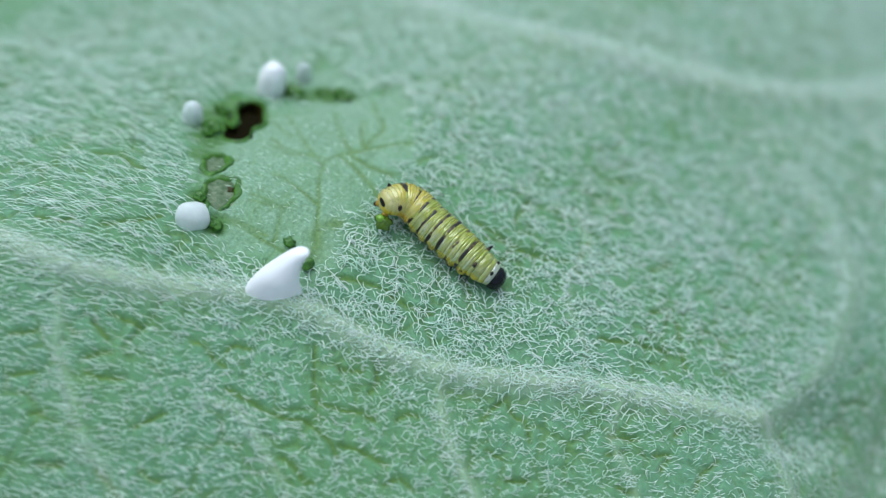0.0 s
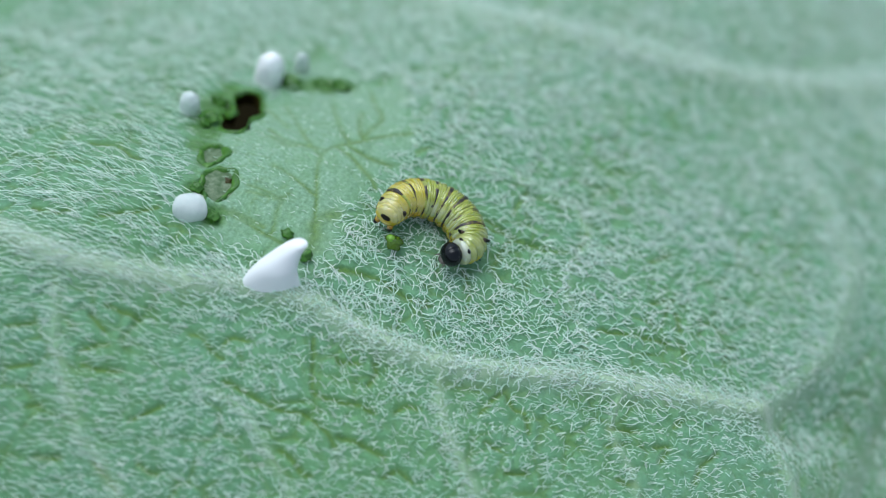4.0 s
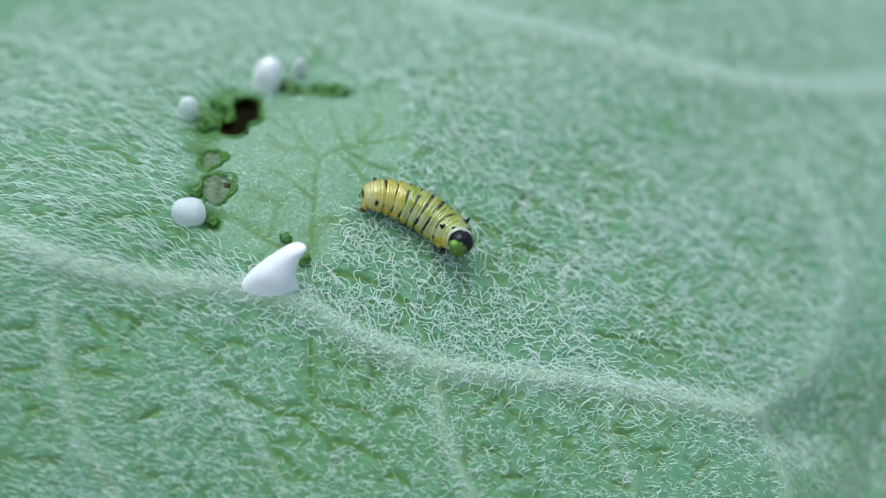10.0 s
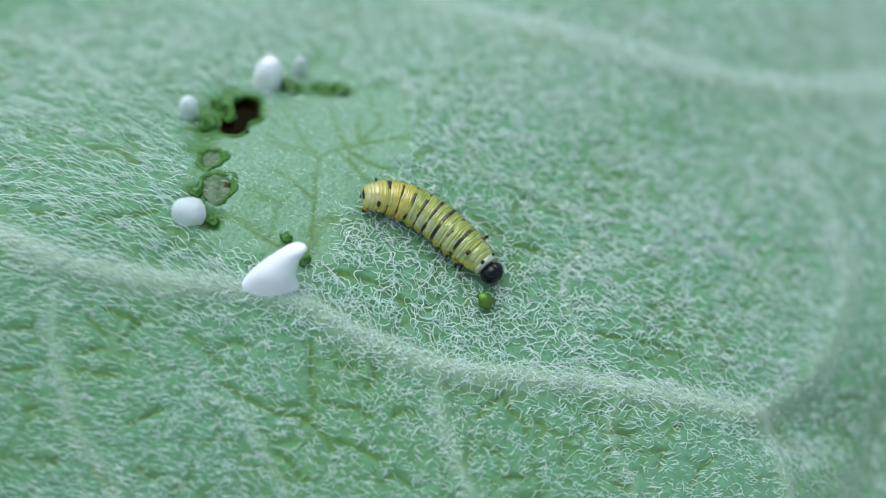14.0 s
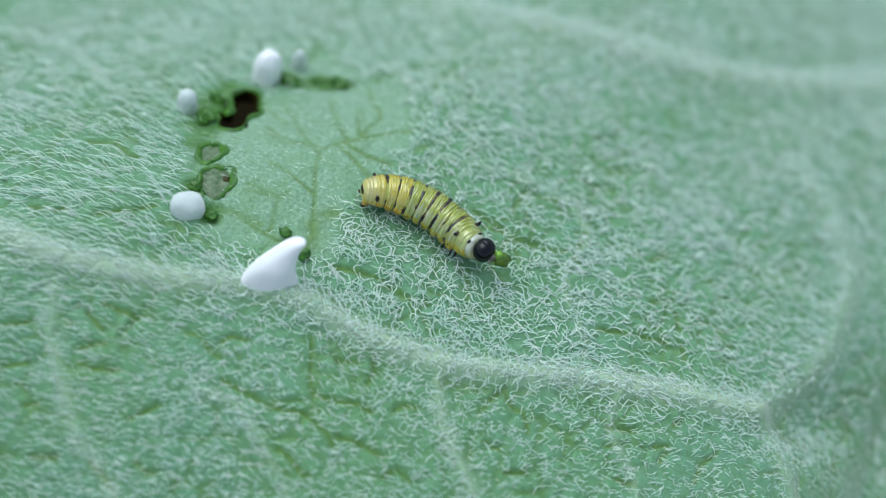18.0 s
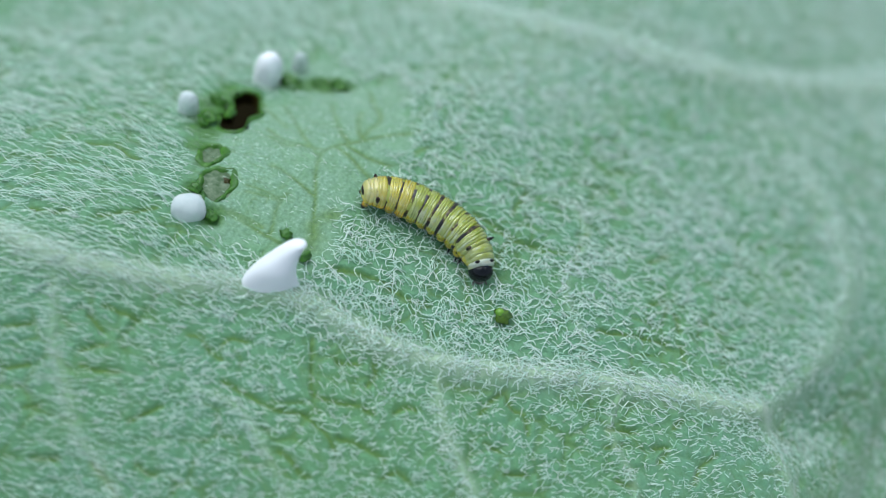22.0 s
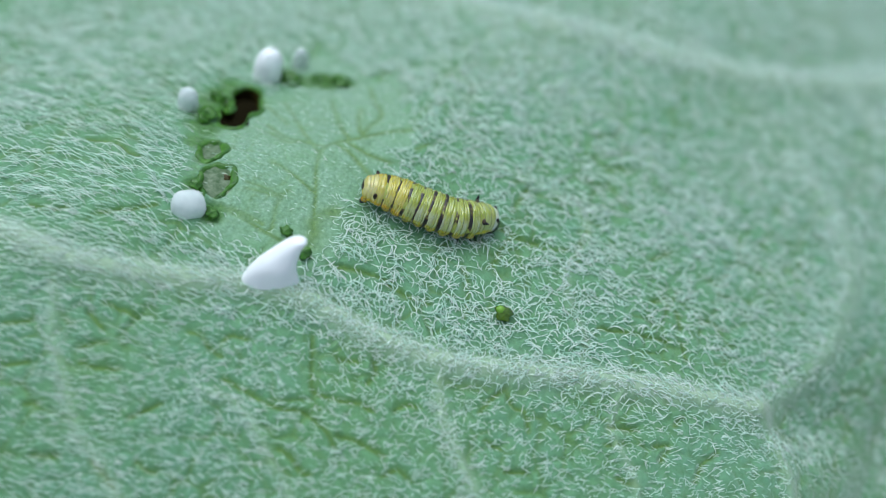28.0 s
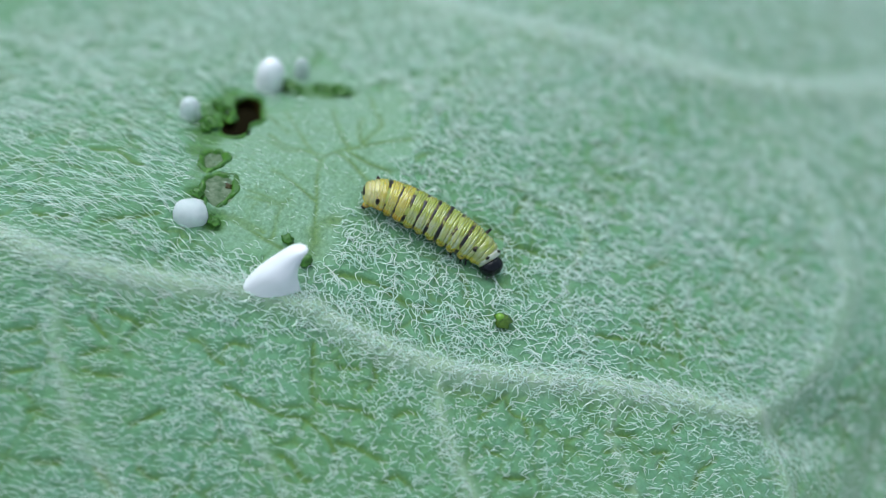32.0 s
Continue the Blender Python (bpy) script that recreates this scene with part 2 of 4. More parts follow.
# ---- the leaf's plan ----
MAIN_VEINS = [  # (height, half-width, paleness, curve)
    (0.28, 0.42, 0.85, [(-15.25, -6.35), (-12.77, -6.35), (-10.18, -6.27), (-7.26, -5.41), (-4.95, -4.45), (-3.13, -4.03), (-1.05, -4.08), (1.66, -3.74), (3.75, -2.91), (6.40, -1.73), (9.22, -0.57), (11.99, 0.56)]),
    (0.22, 0.55, 0.34, [(11.99, 0.56), (12.91, 2.08), (13.60, 3.83), (13.89, 5.92), (13.65, 8.33), (12.44, 10.18), (10.83, 11.53)]),
    (0.15, 0.36, 0.40, [(11.99, 0.56), (13.03, -0.15), (13.92, -1.10), (15.14, -2.57)]),
    (0.35, 0.70, 0.60, [(-9.87, 15.24), (-6.99, 14.04), (-4.42, 13.34), (-2.69, 12.74), (-0.67, 12.58), (2.46, 12.89), (5.39, 13.90), (7.91, 15.25), (10.53, 17.13), (13.47, 20.41), (17.34, 25.94)]),
]
SIDE_VEINS = [
    (0.20, 0.50, 0.35, [(10.53, 17.13), (12.50, 16.98), (14.08, 15.85), (15.72, 14.32)]),
    (0.05, 0.22, 0.22, [(-2.81, 12.38), (-1.88, 10.61), (0.04, 10.03), (1.53, 9.05), (3.24, 8.74), (4.93, 7.91), (7.12, 6.99), (9.26, 6.25), (11.81, 5.81), (13.72, 6.07)]),
    (0.07, 0.24, 0.35, [(-10.90, -6.42), (-10.17, -7.43), (-9.53, -8.62), (-8.35, -9.69), (-7.53, -10.53), (-5.85, -11.31), (-4.72, -12.15)]),
    (0.10, 0.24, 0.50, [(1.66, -3.74), (2.13, -4.89), (3.19, -5.93), (4.87, -7.17)]),
]
SMALL_VEINS = [
    (0.10, 0.25, 0.45, [(-19.98, 2.89), (-18.77, 3.27), (-17.43, 3.45), (-15.61, 3.16), (-13.74, 1.85)]),
    (0.07, 0.16, 0.36, [(-1.55, 3.34), (0.81, 4.10), (3.02, 4.18), (4.24, 3.32), (4.07, 1.61), (4.59, 0.40), (5.65, -0.66), (5.64, -1.96)]),
    (0.08, 0.16, 0.35, [(-4.72, -7.98), (-3.37, -7.88), (-1.92, -8.64), (-0.31, -9.65)]),
    (0.07, 0.16, 0.35, [(7.38, -1.49), (7.55, -2.95), (8.90, -4.07), (9.67, -5.25)]),
]
NETS = [  # dark fine veins that show where the hair is gone
    [(-4.18, -1.72), (-4.73, -0.41), (-5.13, 0.72), (-5.10, 1.58), (-4.30, 2.68), (-3.40, 3.59), (-2.69, 4.26)],
    [(-5.10, 1.58), (-6.13, 1.57), (-6.60, 1.49), (-7.40, 1.66)],
    [(-4.73, -0.41), (-5.99, -0.11), (-6.56, -0.22)],
    [(-7.26, -2.53), (-6.40, -2.57), (-5.59, -2.73), (-4.29, -2.62)],
    [(-4.84, 1.96), (-3.54, 1.44), (-3.09, 0.93)],
    [(-5.74, 4.26), (-5.10, 3.20), (-4.58, 2.44)],
    [(-4.87, 4.30), (-4.25, 2.81)],
    [(-7.41, 3.42), (-6.76, 2.86), (-6.00, 1.99), (-5.26, 1.23)],
    [(-6.80, -1.43), (-6.01, -1.35), (-5.69, -1.15)],
    [(-5.69, -1.15), (-5.46, -2.38), (-5.59, -2.73)],
    [(0.88, 1.78), (1.83, 1.86), (2.69, 1.90), (3.69, 2.42)],
    [(-3.06, -2.60), (-1.92, -2.39), (-0.68, -2.36)],
    [(0.86, -0.19), (1.53, -1.02), (1.79, -2.06)],
]
NETS += [
    [(-7.13, 1.37), (-6.46, 1.24), (-5.99, 1.60), (-5.57, 1.59)],
    [(-6.73, -1.69), (-6.18, -1.55), (-5.69, -1.26), (-5.66, -0.91)],
    [(-6.96, -2.45), (-6.34, -2.44), (-5.79, -2.48)],
    [(-8.29, 3.34), (-7.91, 2.94), (-7.43, 2.57), (-6.83, 2.17)],
    [(-2.48, 3.11), (-2.18, 3.68)],
    [(-4.58, 2.21), (-3.87, 2.05), (-3.24, 2.11)],
    [(-4.24, 2.93), (-4.20, 4.02), (-4.57, 4.82), (-4.96, 5.46)],
]
LUSH = [(-4.02, -2.24), (-4.29, -1.44), (-4.05, -0.95), (-3.57, -0.31), (-3.18, 0.12)]  # fresh yellow-green skin where the hairs begin
FURROWS = [  # yellow-green creases between the blisters of the blade, near side of the main vein
    [(-5.84, -6.56), (-5.48, -6.47), (-5.05, -6.69), (-4.58, -6.80)],
    [(-4.79, -6.43), (-4.67, -6.12), (-4.14, -5.99)],
    [(-4.15, -7.36), (-3.63, -7.37), (-3.14, -7.36), (-2.54, -7.35), (-2.17, -7.27), (-1.48, -7.07), (-1.03, -7.12), (-0.44, -7.30), (-0.07, -7.58)],
    [(-2.36, -4.95), (-1.96, -5.65), (-1.63, -6.27), (-1.45, -6.41), (-1.06, -6.37), (-0.51, -6.25), (0.02, -6.11), (0.45, -6.15)],
    [(-1.24, -5.13), (-0.96, -5.08), (-0.62, -4.94)],
    [(-0.22, -4.73), (0.00, -5.03), (-0.04, -5.45)],
    [(-0.17, -7.23), (0.49, -7.13), (1.01, -7.14), (1.40, -7.13)],
    [(-1.63, -8.35), (-1.19, -8.41), (-0.67, -8.62), (-0.40, -8.57)],
    [(-6.20, -9.61), (-5.86, -9.19), (-5.48, -8.83)],
]
FURROWS += [
    [(-8.61, -8.48), (-8.28, -8.19), (-7.99, -8.01)],
    [(-8.37, -8.86), (-7.91, -8.79), (-7.21, -8.46)],
    [(-8.96, -7.43), (-8.54, -7.61), (-8.30, -7.68)],
    [(-8.71, -7.01), (-8.43, -6.98), (-7.66, -6.89), (-7.47, -6.89)],
    [(-8.26, -11.74), (-7.56, -11.43)],
    [(-6.54, -11.15), (-6.05, -11.29), (-5.65, -11.44)],
    [(-5.33, -10.53), (-4.87, -10.62), (-4.61, -10.55)],
    [(1.69, -7.64), (1.97, -7.24), (2.45, -7.38)],
    [(1.06, -5.78), (1.29, -5.46), (1.65, -5.36)],
    [(3.93, -3.54), (4.34, -3.95), (4.75, -3.94), (5.13, -4.45)],
    [(3.52, -4.59), (3.64, -4.01), (3.85, -3.59)],
    [(4.08, -5.31), (4.60, -5.34)],
    [(5.01, -5.91), (5.66, -5.58)],
]
FURROWS += [
    [(7.45, -2.96), (8.08, -2.67), (8.35, -2.55)],
    [(7.59, -3.52), (8.11, -3.23)],
    [(9.09, -2.77), (9.50, -2.42), (9.45, -3.10)],
    [(9.42, -1.68), (9.58, -1.24)],
    [(11.12, -1.76), (10.81, -2.40), (10.76, -3.08)],
    [(8.39, -4.33), (9.01, -4.28)],
    [(-11.12, -8.82), (-10.39, -8.38)],
    [(-10.38, -9.83), (-9.79, -9.48)],
    [(-9.23, -10.54), (-8.86, -10.33)],
]
FURROWS += [  # beyond the main vein
    [(8.08, 2.33), (8.48, 1.83)],
    [(8.66, 1.32), (9.01, 0.79)],
    [(7.14, 2.10), (7.56, 2.51)],
    [(-12.48, -5.00), (-11.69, -4.95), (-11.34, -4.68)],
    [(-10.34, -4.48), (-9.60, -4.00), (-8.89, -3.45)],
    [(-11.42, -1.42), (-10.70, -1.77), (-10.39, -1.79)],
    [(-12.35, -1.65), (-11.59, -1.49)],
    [(0.30, 2.04), (1.10, 1.97), (1.84, 1.77), (2.45, 1.90), (3.01, 2.13)],
    [(1.84, 1.77), (1.73, 0.84), (1.73, 0.32)],
    [(-2.76, -2.45), (-1.83, -2.20), (-1.21, -2.19), (-0.50, -2.31), (0.46, -2.12)],
    [(4.22, 2.15), (4.06, 2.86), (4.16, 3.47)],
    [(5.87, 0.14), (7.01, 0.62), (8.17, 1.12)],
    [(6.57, 3.71), (7.10, 4.49)],
    [(1.56, 3.84), (1.52, 3.11), (1.47, 2.67)],
]
BARE = [((-6.80, 6.24), 0.95), ((-4.34, 5.17), 0.9), ((-6.82, 0.33), 2.2), ((-5.68, 1.98), 2.6), ((-4.48, 3.55), 1.75), ((-3.37, 3.51), 0.7), ((-6.33, -1.93), 1.5), ((-4.67, -1.90), 1.5), ((-4.24, -0.88), 0.95), ((-5.21, 0.23), 1.65), ((-5.26, 4.10), 1.6)]
CHEW = [((-9.61, 2.79), 0.42), ((-9.51, 1.82), 0.38), ((-9.32, 0.67), 0.40), ((-5.79, 5.58), 0.32), ((-6.31, 5.60), 0.36), ((-9.31, 2.25), 0.80), ((-9.04, 0.57), 0.50), ((-8.15, -2.21), 0.35), ((-7.27, -2.87), 0.35), ((-7.78, 4.90), 0.50), ((-6.97, 5.23), 0.48), ((-6.32, 5.21), 0.40), ((-8.98, -0.24), 0.4),
        ((-9.38, 3.02), 0.45), ((-9.45, 3.53), 0.35), ((-9.55, 1.31), 0.35), ((-8.40, -1.01), 0.30)]
HOLE = [((-8.78, 2.02), 0.46), ((-8.54, 1.48), 0.46), ((-8.57, 2.12), 0.46), ((-8.76, 3.17), 0.47), ((-8.43, 2.43), 0.47), ((-8.58, 2.81), 0.45)]
PITS = [((-7.69, -1.60), 0.56, 0.74), ((-8.47, -0.34), 0.42, 0.58), ((-9.19, 2.39), 0.20, 0.42), ((-6.83, 5.47), 0.36, 0.30), ((-7.75, 4.87), 0.30, 0.36)]


def distance_to(x, y, curve, reach=2.2):
    """Distance to a curve in mm, found only near it and large elsewhere."""
    p = np.array(curve)
    (lx, ly), (hx, hy) = p.min(0) - reach, p.max(0) + reach
    near = (x > lx) & (x < hx) & (y > ly) & (y < hy)
    out = np.full(x.shape, 1e3)
    px, py = x[near], y[near]
    best = np.full(px.shape, 1e3)
    for (ax, ay), (bx, by) in zip(curve, curve[1:]):
        dx, dy = bx - ax, by - ay
        t = np.clip(((px - ax) * dx + (py - ay) * dy) / (dx * dx + dy * dy), 0, 1)
        best = np.minimum(best, np.hypot(px - ax - t * dx, py - ay - t * dy))
    out[near] = best
    return out


def smoothed(curve, steps=6):
    """A Catmull-Rom curve through the points."""
    p = [curve[0], *curve, curve[-1]]
    out = []
    for a, b, c, d in zip(p, p[1:], p[2:], p[3:]):
        for i in range(steps):
            t = i / steps
            out.append(tuple(0.5 * (2 * b[k] + (c[k] - a[k]) * t + (2 * a[k] - 5 * b[k] + 4 * c[k] - d[k]) * t * t
                                    + (3 * b[k] - a[k] - 3 * c[k] + d[k]) * t ** 3) for k in range(len(b))))
    return out + [tuple(curve[-1])]


def hashed(i, j, k):
    v = np.sin(i * 127.1 + j * 311.7 + k * 74.7) * 43758.5453
    return v - np.floor(v)


def cells(x, y, size, k):
    """Distance to the nearest border of a jittered cell pattern, about 0 on the border, and the cell's random number."""
    u, v = x / size, y / size
    iu, iv = np.floor(u), np.floor(v)
    f1, f2, rnd = np.full(u.shape, 9.0), np.full(u.shape, 9.0), np.zeros(u.shape)
    for a in (-1, 0, 1):
        for b in (-1, 0, 1):
            ci, cj = iu + a, iv + b
            d = np.hypot(ci + 0.1 + 0.8 * hashed(ci, cj, k) - u, cj + 0.1 + 0.8 * hashed(ci, cj, k + 1) - v)
            near = d < f1
            f2 = np.where(near, f1, np.minimum(f2, d))
            rnd = np.where(near, hashed(ci, cj, k + 2), rnd)
            f1 = np.where(near, d, f1)
    return (f2 - f1) * size, rnd


def waves(x, y, k):
    """Soft noise between about -1 and 1."""
    s = 0
    for i in range(5):
        a = hashed(i, k, 3.0) * 6.283
        f = 0.35 + 0.45 * i
        s = s + np.sin((x * math.cos(a) + y * math.sin(a)) * f + 6.283 * hashed(i, k, 5.0)) / (1 + 0.6 * i)
    return s / 2.2


def step(a, b, x):
    t = np.clip((x - a) / (b - a), 0, 1)
    return t * t * (3 - 2 * t)


VEIN_CURVES = [(h, w, p, smoothed(c)) for h, w, p, c in MAIN_VEINS + SIDE_VEINS + SMALL_VEINS]
NET_CURVES = [smoothed(c, 4) for c in NETS]
FURROW_CURVES = [smoothed(c, 3) for c in FURROWS]


def blobs(x, y, spots, soft):
    m = np.zeros(x.shape)
    for (cx, cy), r in spots:
        m = np.maximum(m, 1 - step(r * (1 - soft), r * (1 + soft), np.hypot(x - cx, y - cy)))
    return m


def base_z(x, y):
    """The leaf's broad arch, in mm: it falls away from its middle, most of all towards the bite."""
    d = y + 1.0
    z = -np.where(d > 0, 0.005 * d * d, np.where(d > -14, 0.030 * d * d, -0.84 * d - 5.88)) - 0.0016 * x * x - 0.0034 * np.maximum(d - 8, 0) ** 2 - 0.005 * np.maximum(x - 4, 0) ** 2
    q = np.maximum(0.66 * y - 0.75 * x - 3.5, 0)
    z = z - (0.10 * np.clip(x - 12.5, 0, 5) ** 2 + 0.2 * np.maximum(x - 17.5, 0)) / (1 + np.exp((y - 6) / 1.5))
    return z - np.where(q < 2.5, 0.095 * q * q, 0.475 * q - 0.594) / (1 + np.exp((x + 1) / 2.0))


def warped(x, y):
    return x + 0.25 * waves(x * 1.7, y * 1.7, 1.0), y + 0.25 * waves(x * 1.7, y * 1.7, 2.0)


def broken_at(x, y):
    """Where the fine grooves show, between gaps."""
    return 0.12 + 0.88 * step(-0.1, 0.4, waves(x * 2.9, y * 2.9, 14.0))


def valley_at(x, y):
    """The shallow hollow beyond the fork of the veins."""
    cx, cy = (14.15, 1.70)
    u, v = (x - cx) * 0.75 + (y - cy) * 0.66, (y - cy) * 0.75 - (x - cx) * 0.66
    return np.exp(-(u / 2.4) ** 2 - (v / 1.3) ** 2)


def near_side(x, y):
    """1 on the near side of the main vein, where the hair is short."""
    (ax, ay), (bx, by) = (-12.42, -6.91), (12.11, 0.20)
    return step(0.2, 1.6, ((x - ax) * (by - ay) - (y - ay) * (bx - ax)) / math.hypot(bx - ax, by - ay))


def furrow_at(x, y, w):
    best = np.full(x.shape, 1e3)
    for c in FURROW_CURVES:
        best = np.minimum(best, distance_to(x, y, c, 0.6))
    return np.exp(-(best / w) ** 2)


def leaf_at(x, y):
    """Height in mm and the masks of the leaf's surface at x, y."""
    wx, wy = warped(x, y)
    vein = np.zeros(x.shape)
    h = 0.12 * waves(x * 0.35, y * 0.35, 9.0) + base_z(x, y)
    for height, w, pale, curve in VEIN_CURVES:
        g = np.exp(-(distance_to(x, y, curve) / w) ** 2)
        h = h + height * g
        vein = np.maximum(vein, pale * g)
    h = h - 0.85 * valley_at(x, y)
    bx, by = wx + 0.3 * waves(x * 3.1, y * 3.1, 17.0), wy + 0.3 * waves(x * 3.1, y * 3.1, 18.0)
    bare = blobs(bx, by, BARE, 0.42)
    big, _ = cells(wx, wy, 1.3, 11.0)
    mid, rnd = cells(wx, wy, 0.95, 21.0)
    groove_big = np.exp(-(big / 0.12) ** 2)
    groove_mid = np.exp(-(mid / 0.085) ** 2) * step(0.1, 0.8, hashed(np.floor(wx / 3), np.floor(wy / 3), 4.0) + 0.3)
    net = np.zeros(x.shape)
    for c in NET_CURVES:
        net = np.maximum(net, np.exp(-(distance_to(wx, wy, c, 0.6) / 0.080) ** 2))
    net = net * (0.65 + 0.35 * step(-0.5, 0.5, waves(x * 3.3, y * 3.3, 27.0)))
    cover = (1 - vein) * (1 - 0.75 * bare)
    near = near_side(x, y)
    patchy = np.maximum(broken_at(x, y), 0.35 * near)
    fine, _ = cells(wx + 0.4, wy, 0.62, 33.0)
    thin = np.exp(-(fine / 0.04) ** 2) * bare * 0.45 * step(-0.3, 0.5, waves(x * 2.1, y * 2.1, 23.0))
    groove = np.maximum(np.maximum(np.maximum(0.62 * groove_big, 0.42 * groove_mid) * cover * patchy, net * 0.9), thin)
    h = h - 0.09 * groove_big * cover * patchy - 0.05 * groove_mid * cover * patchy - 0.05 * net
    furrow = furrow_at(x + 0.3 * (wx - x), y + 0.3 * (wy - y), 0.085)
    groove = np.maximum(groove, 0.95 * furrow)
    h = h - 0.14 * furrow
    h = h + 0.05 * np.clip(mid / 0.4, 0, 1) * cover * (0.5 + rnd)
    h = h - 0.10 * bare
    # yellow-green band below the main vein, with the vein's shadow line coloured in
    beside = np.exp(-((distance_to(x, y, VEIN_CURVES[0][3]) - 0.64) / 0.17) ** 2) * near * step(-0.7, 0.5, waves(x * 3.7, y * 3.7, 37.0))
    groove = np.maximum(groove, 0.6 * beside)
    h = h - 0.06 * beside
    lush = 0.75 * np.exp(-(distance_to(bx, by, LUSH, 1.4) / 0.38) ** 2) * step(-0.6, 0.4, waves(x * 4.1, y * 4.1, 31.0))
    groove = np.maximum(groove, lush)
    chew = blobs(wx, wy, CHEW, 0.45)
    h = h - 0.12 * chew
    for (cx, cy), ra, rb in PITS:
        u, v = (x - cx) * 0.914 + (y - cy) * 0.407, (y - cy) * 0.914 - (x - cx) * 0.407
        d = np.hypot(u / ra, v / rb)
        h = h - 0.22 * (1 - step(0.85, 1.12, d))
    return h, vein, bare, groove, chew


def hole_at(x, y):
    """Signed distance in mm to the bite that goes right through, below 0 inside."""
    return np.minimum.reduce([np.hypot(x - cx, y - cy) - r for (cx, cy), r in HOLE])


def outline_at(x, y):
    """Below 1 inside the blade's outline."""
    a = np.arctan2(y - 3, x)
    return np.hypot((x - 1) / 58.0, (y - 3) / 40.0) * (1 + 0.02 * np.sin(7 * a) + 0.012 * np.sin(17 * a + 1))


def spaced(lo, hi, fine, far):
    """Even steps between lo and hi, then ever wider ones out to far on both sides."""
    mid = list(np.arange(lo, hi, fine))
    out, d = [], fine
    p = hi
    while p < far:
        out.append(p)
        d *= 1.25
        p += d
    low, d, p = [], fine * 1.25, lo - fine * 1.25
    while p > -far:
        low.append(p)
        d *= 1.25
        p -= d
    return np.array(low[::-1] + mid + out)


def grid_mesh(name, xs, ys, keep, z, mat):
    gx, gy = np.meshgrid(xs, ys)
    idx = np.arange(gx.size).reshape(gx.shape)
    quads = np.stack([idx[:-1, :-1], idx[:-1, 1:], idx[1:, 1:], idx[1:, :-1]], -1).reshape(-1, 4)
    ok = keep(gx.ravel(), gy.ravel())
    quads = quads[ok[quads].all(1)]
    used = np.unique(quads)
    remap = np.full(gx.size, -1)
    remap[used] = np.arange(len(used))
    quads = remap[quads]
    x, y = gx.ravel()[used], gy.ravel()[used]
    me = bpy.data.meshes.new(name)
    me.vertices.add(len(used))
    me.loops.add(quads.size)
    me.polygons.add(len(quads))
    me.vertices.foreach_set("co", (np.stack([x, y, z(x, y)], -1) * MM).astype(np.float32).ravel())
    me.loops.foreach_set("vertex_index", quads.astype(np.int32).ravel())
    me.polygons.foreach_set("loop_start", np.arange(0, quads.size, 4, dtype=np.int32))
    me.polygons.foreach_set("use_smooth", np.ones(len(quads), dtype=bool))
    me.update(calc_edges=True)
    me.materials.append(mat)
    return me, x, y


def vein_strip(curve, w, parent, label):
    """The rounded back of a vein, a little proud of the blade, along its curve."""
    p = np.array(curve)
    d = np.concatenate([[0], np.cumsum(np.hypot(*np.diff(p, axis=0).T))])
    n = max(8, int(d[-1] / 0.14))
    s = np.linspace(0, d[-1], n)
    x, y = np.interp(s, d, p[:, 0]), np.interp(s, d, p[:, 1])
    tx, ty = np.gradient(x), np.gradient(y)
    k = np.hypot(tx, ty)
    nx, ny = -ty / k, tx / k
    across = np.linspace(-1, 1, 9)
    gx, gy = x[:, None] + nx[:, None] * across * w, y[:, None] + ny[:, None] * across * w
    h, vein, bare, groove, chew = leaf_at(gx.ravel(), gy.ravel())
    lift = np.tile(0.02 * (1 - 2.2 * across ** 2), n)
    idx = np.arange(n * 9).reshape(n, 9)
    quads = np.stack([idx[:-1, :-1], idx[1:, :-1], idx[1:, 1:], idx[:-1, 1:]], -1).reshape(-1, 4)[:, ::-1]
    me = bpy.data.meshes.new("vein")
    me.from_pydata((np.stack([gx.ravel(), gy.ravel(), h + lift], -1) * MM).tolist(), [], quads.tolist())
    me.polygons.foreach_set("use_smooth", np.ones(len(quads), dtype=bool))
    for name, v in (("vein", vein), ("bare", bare), ("groove", groove), ("chew", chew)):
        me.attributes.new(name, "FLOAT", "POINT").data.foreach_set("value", v.astype(np.float32))
    me.materials.append(LEAF)
    ob = new("vein", me)
    ob.parent = parent
    if label:
        ob["label"] = label


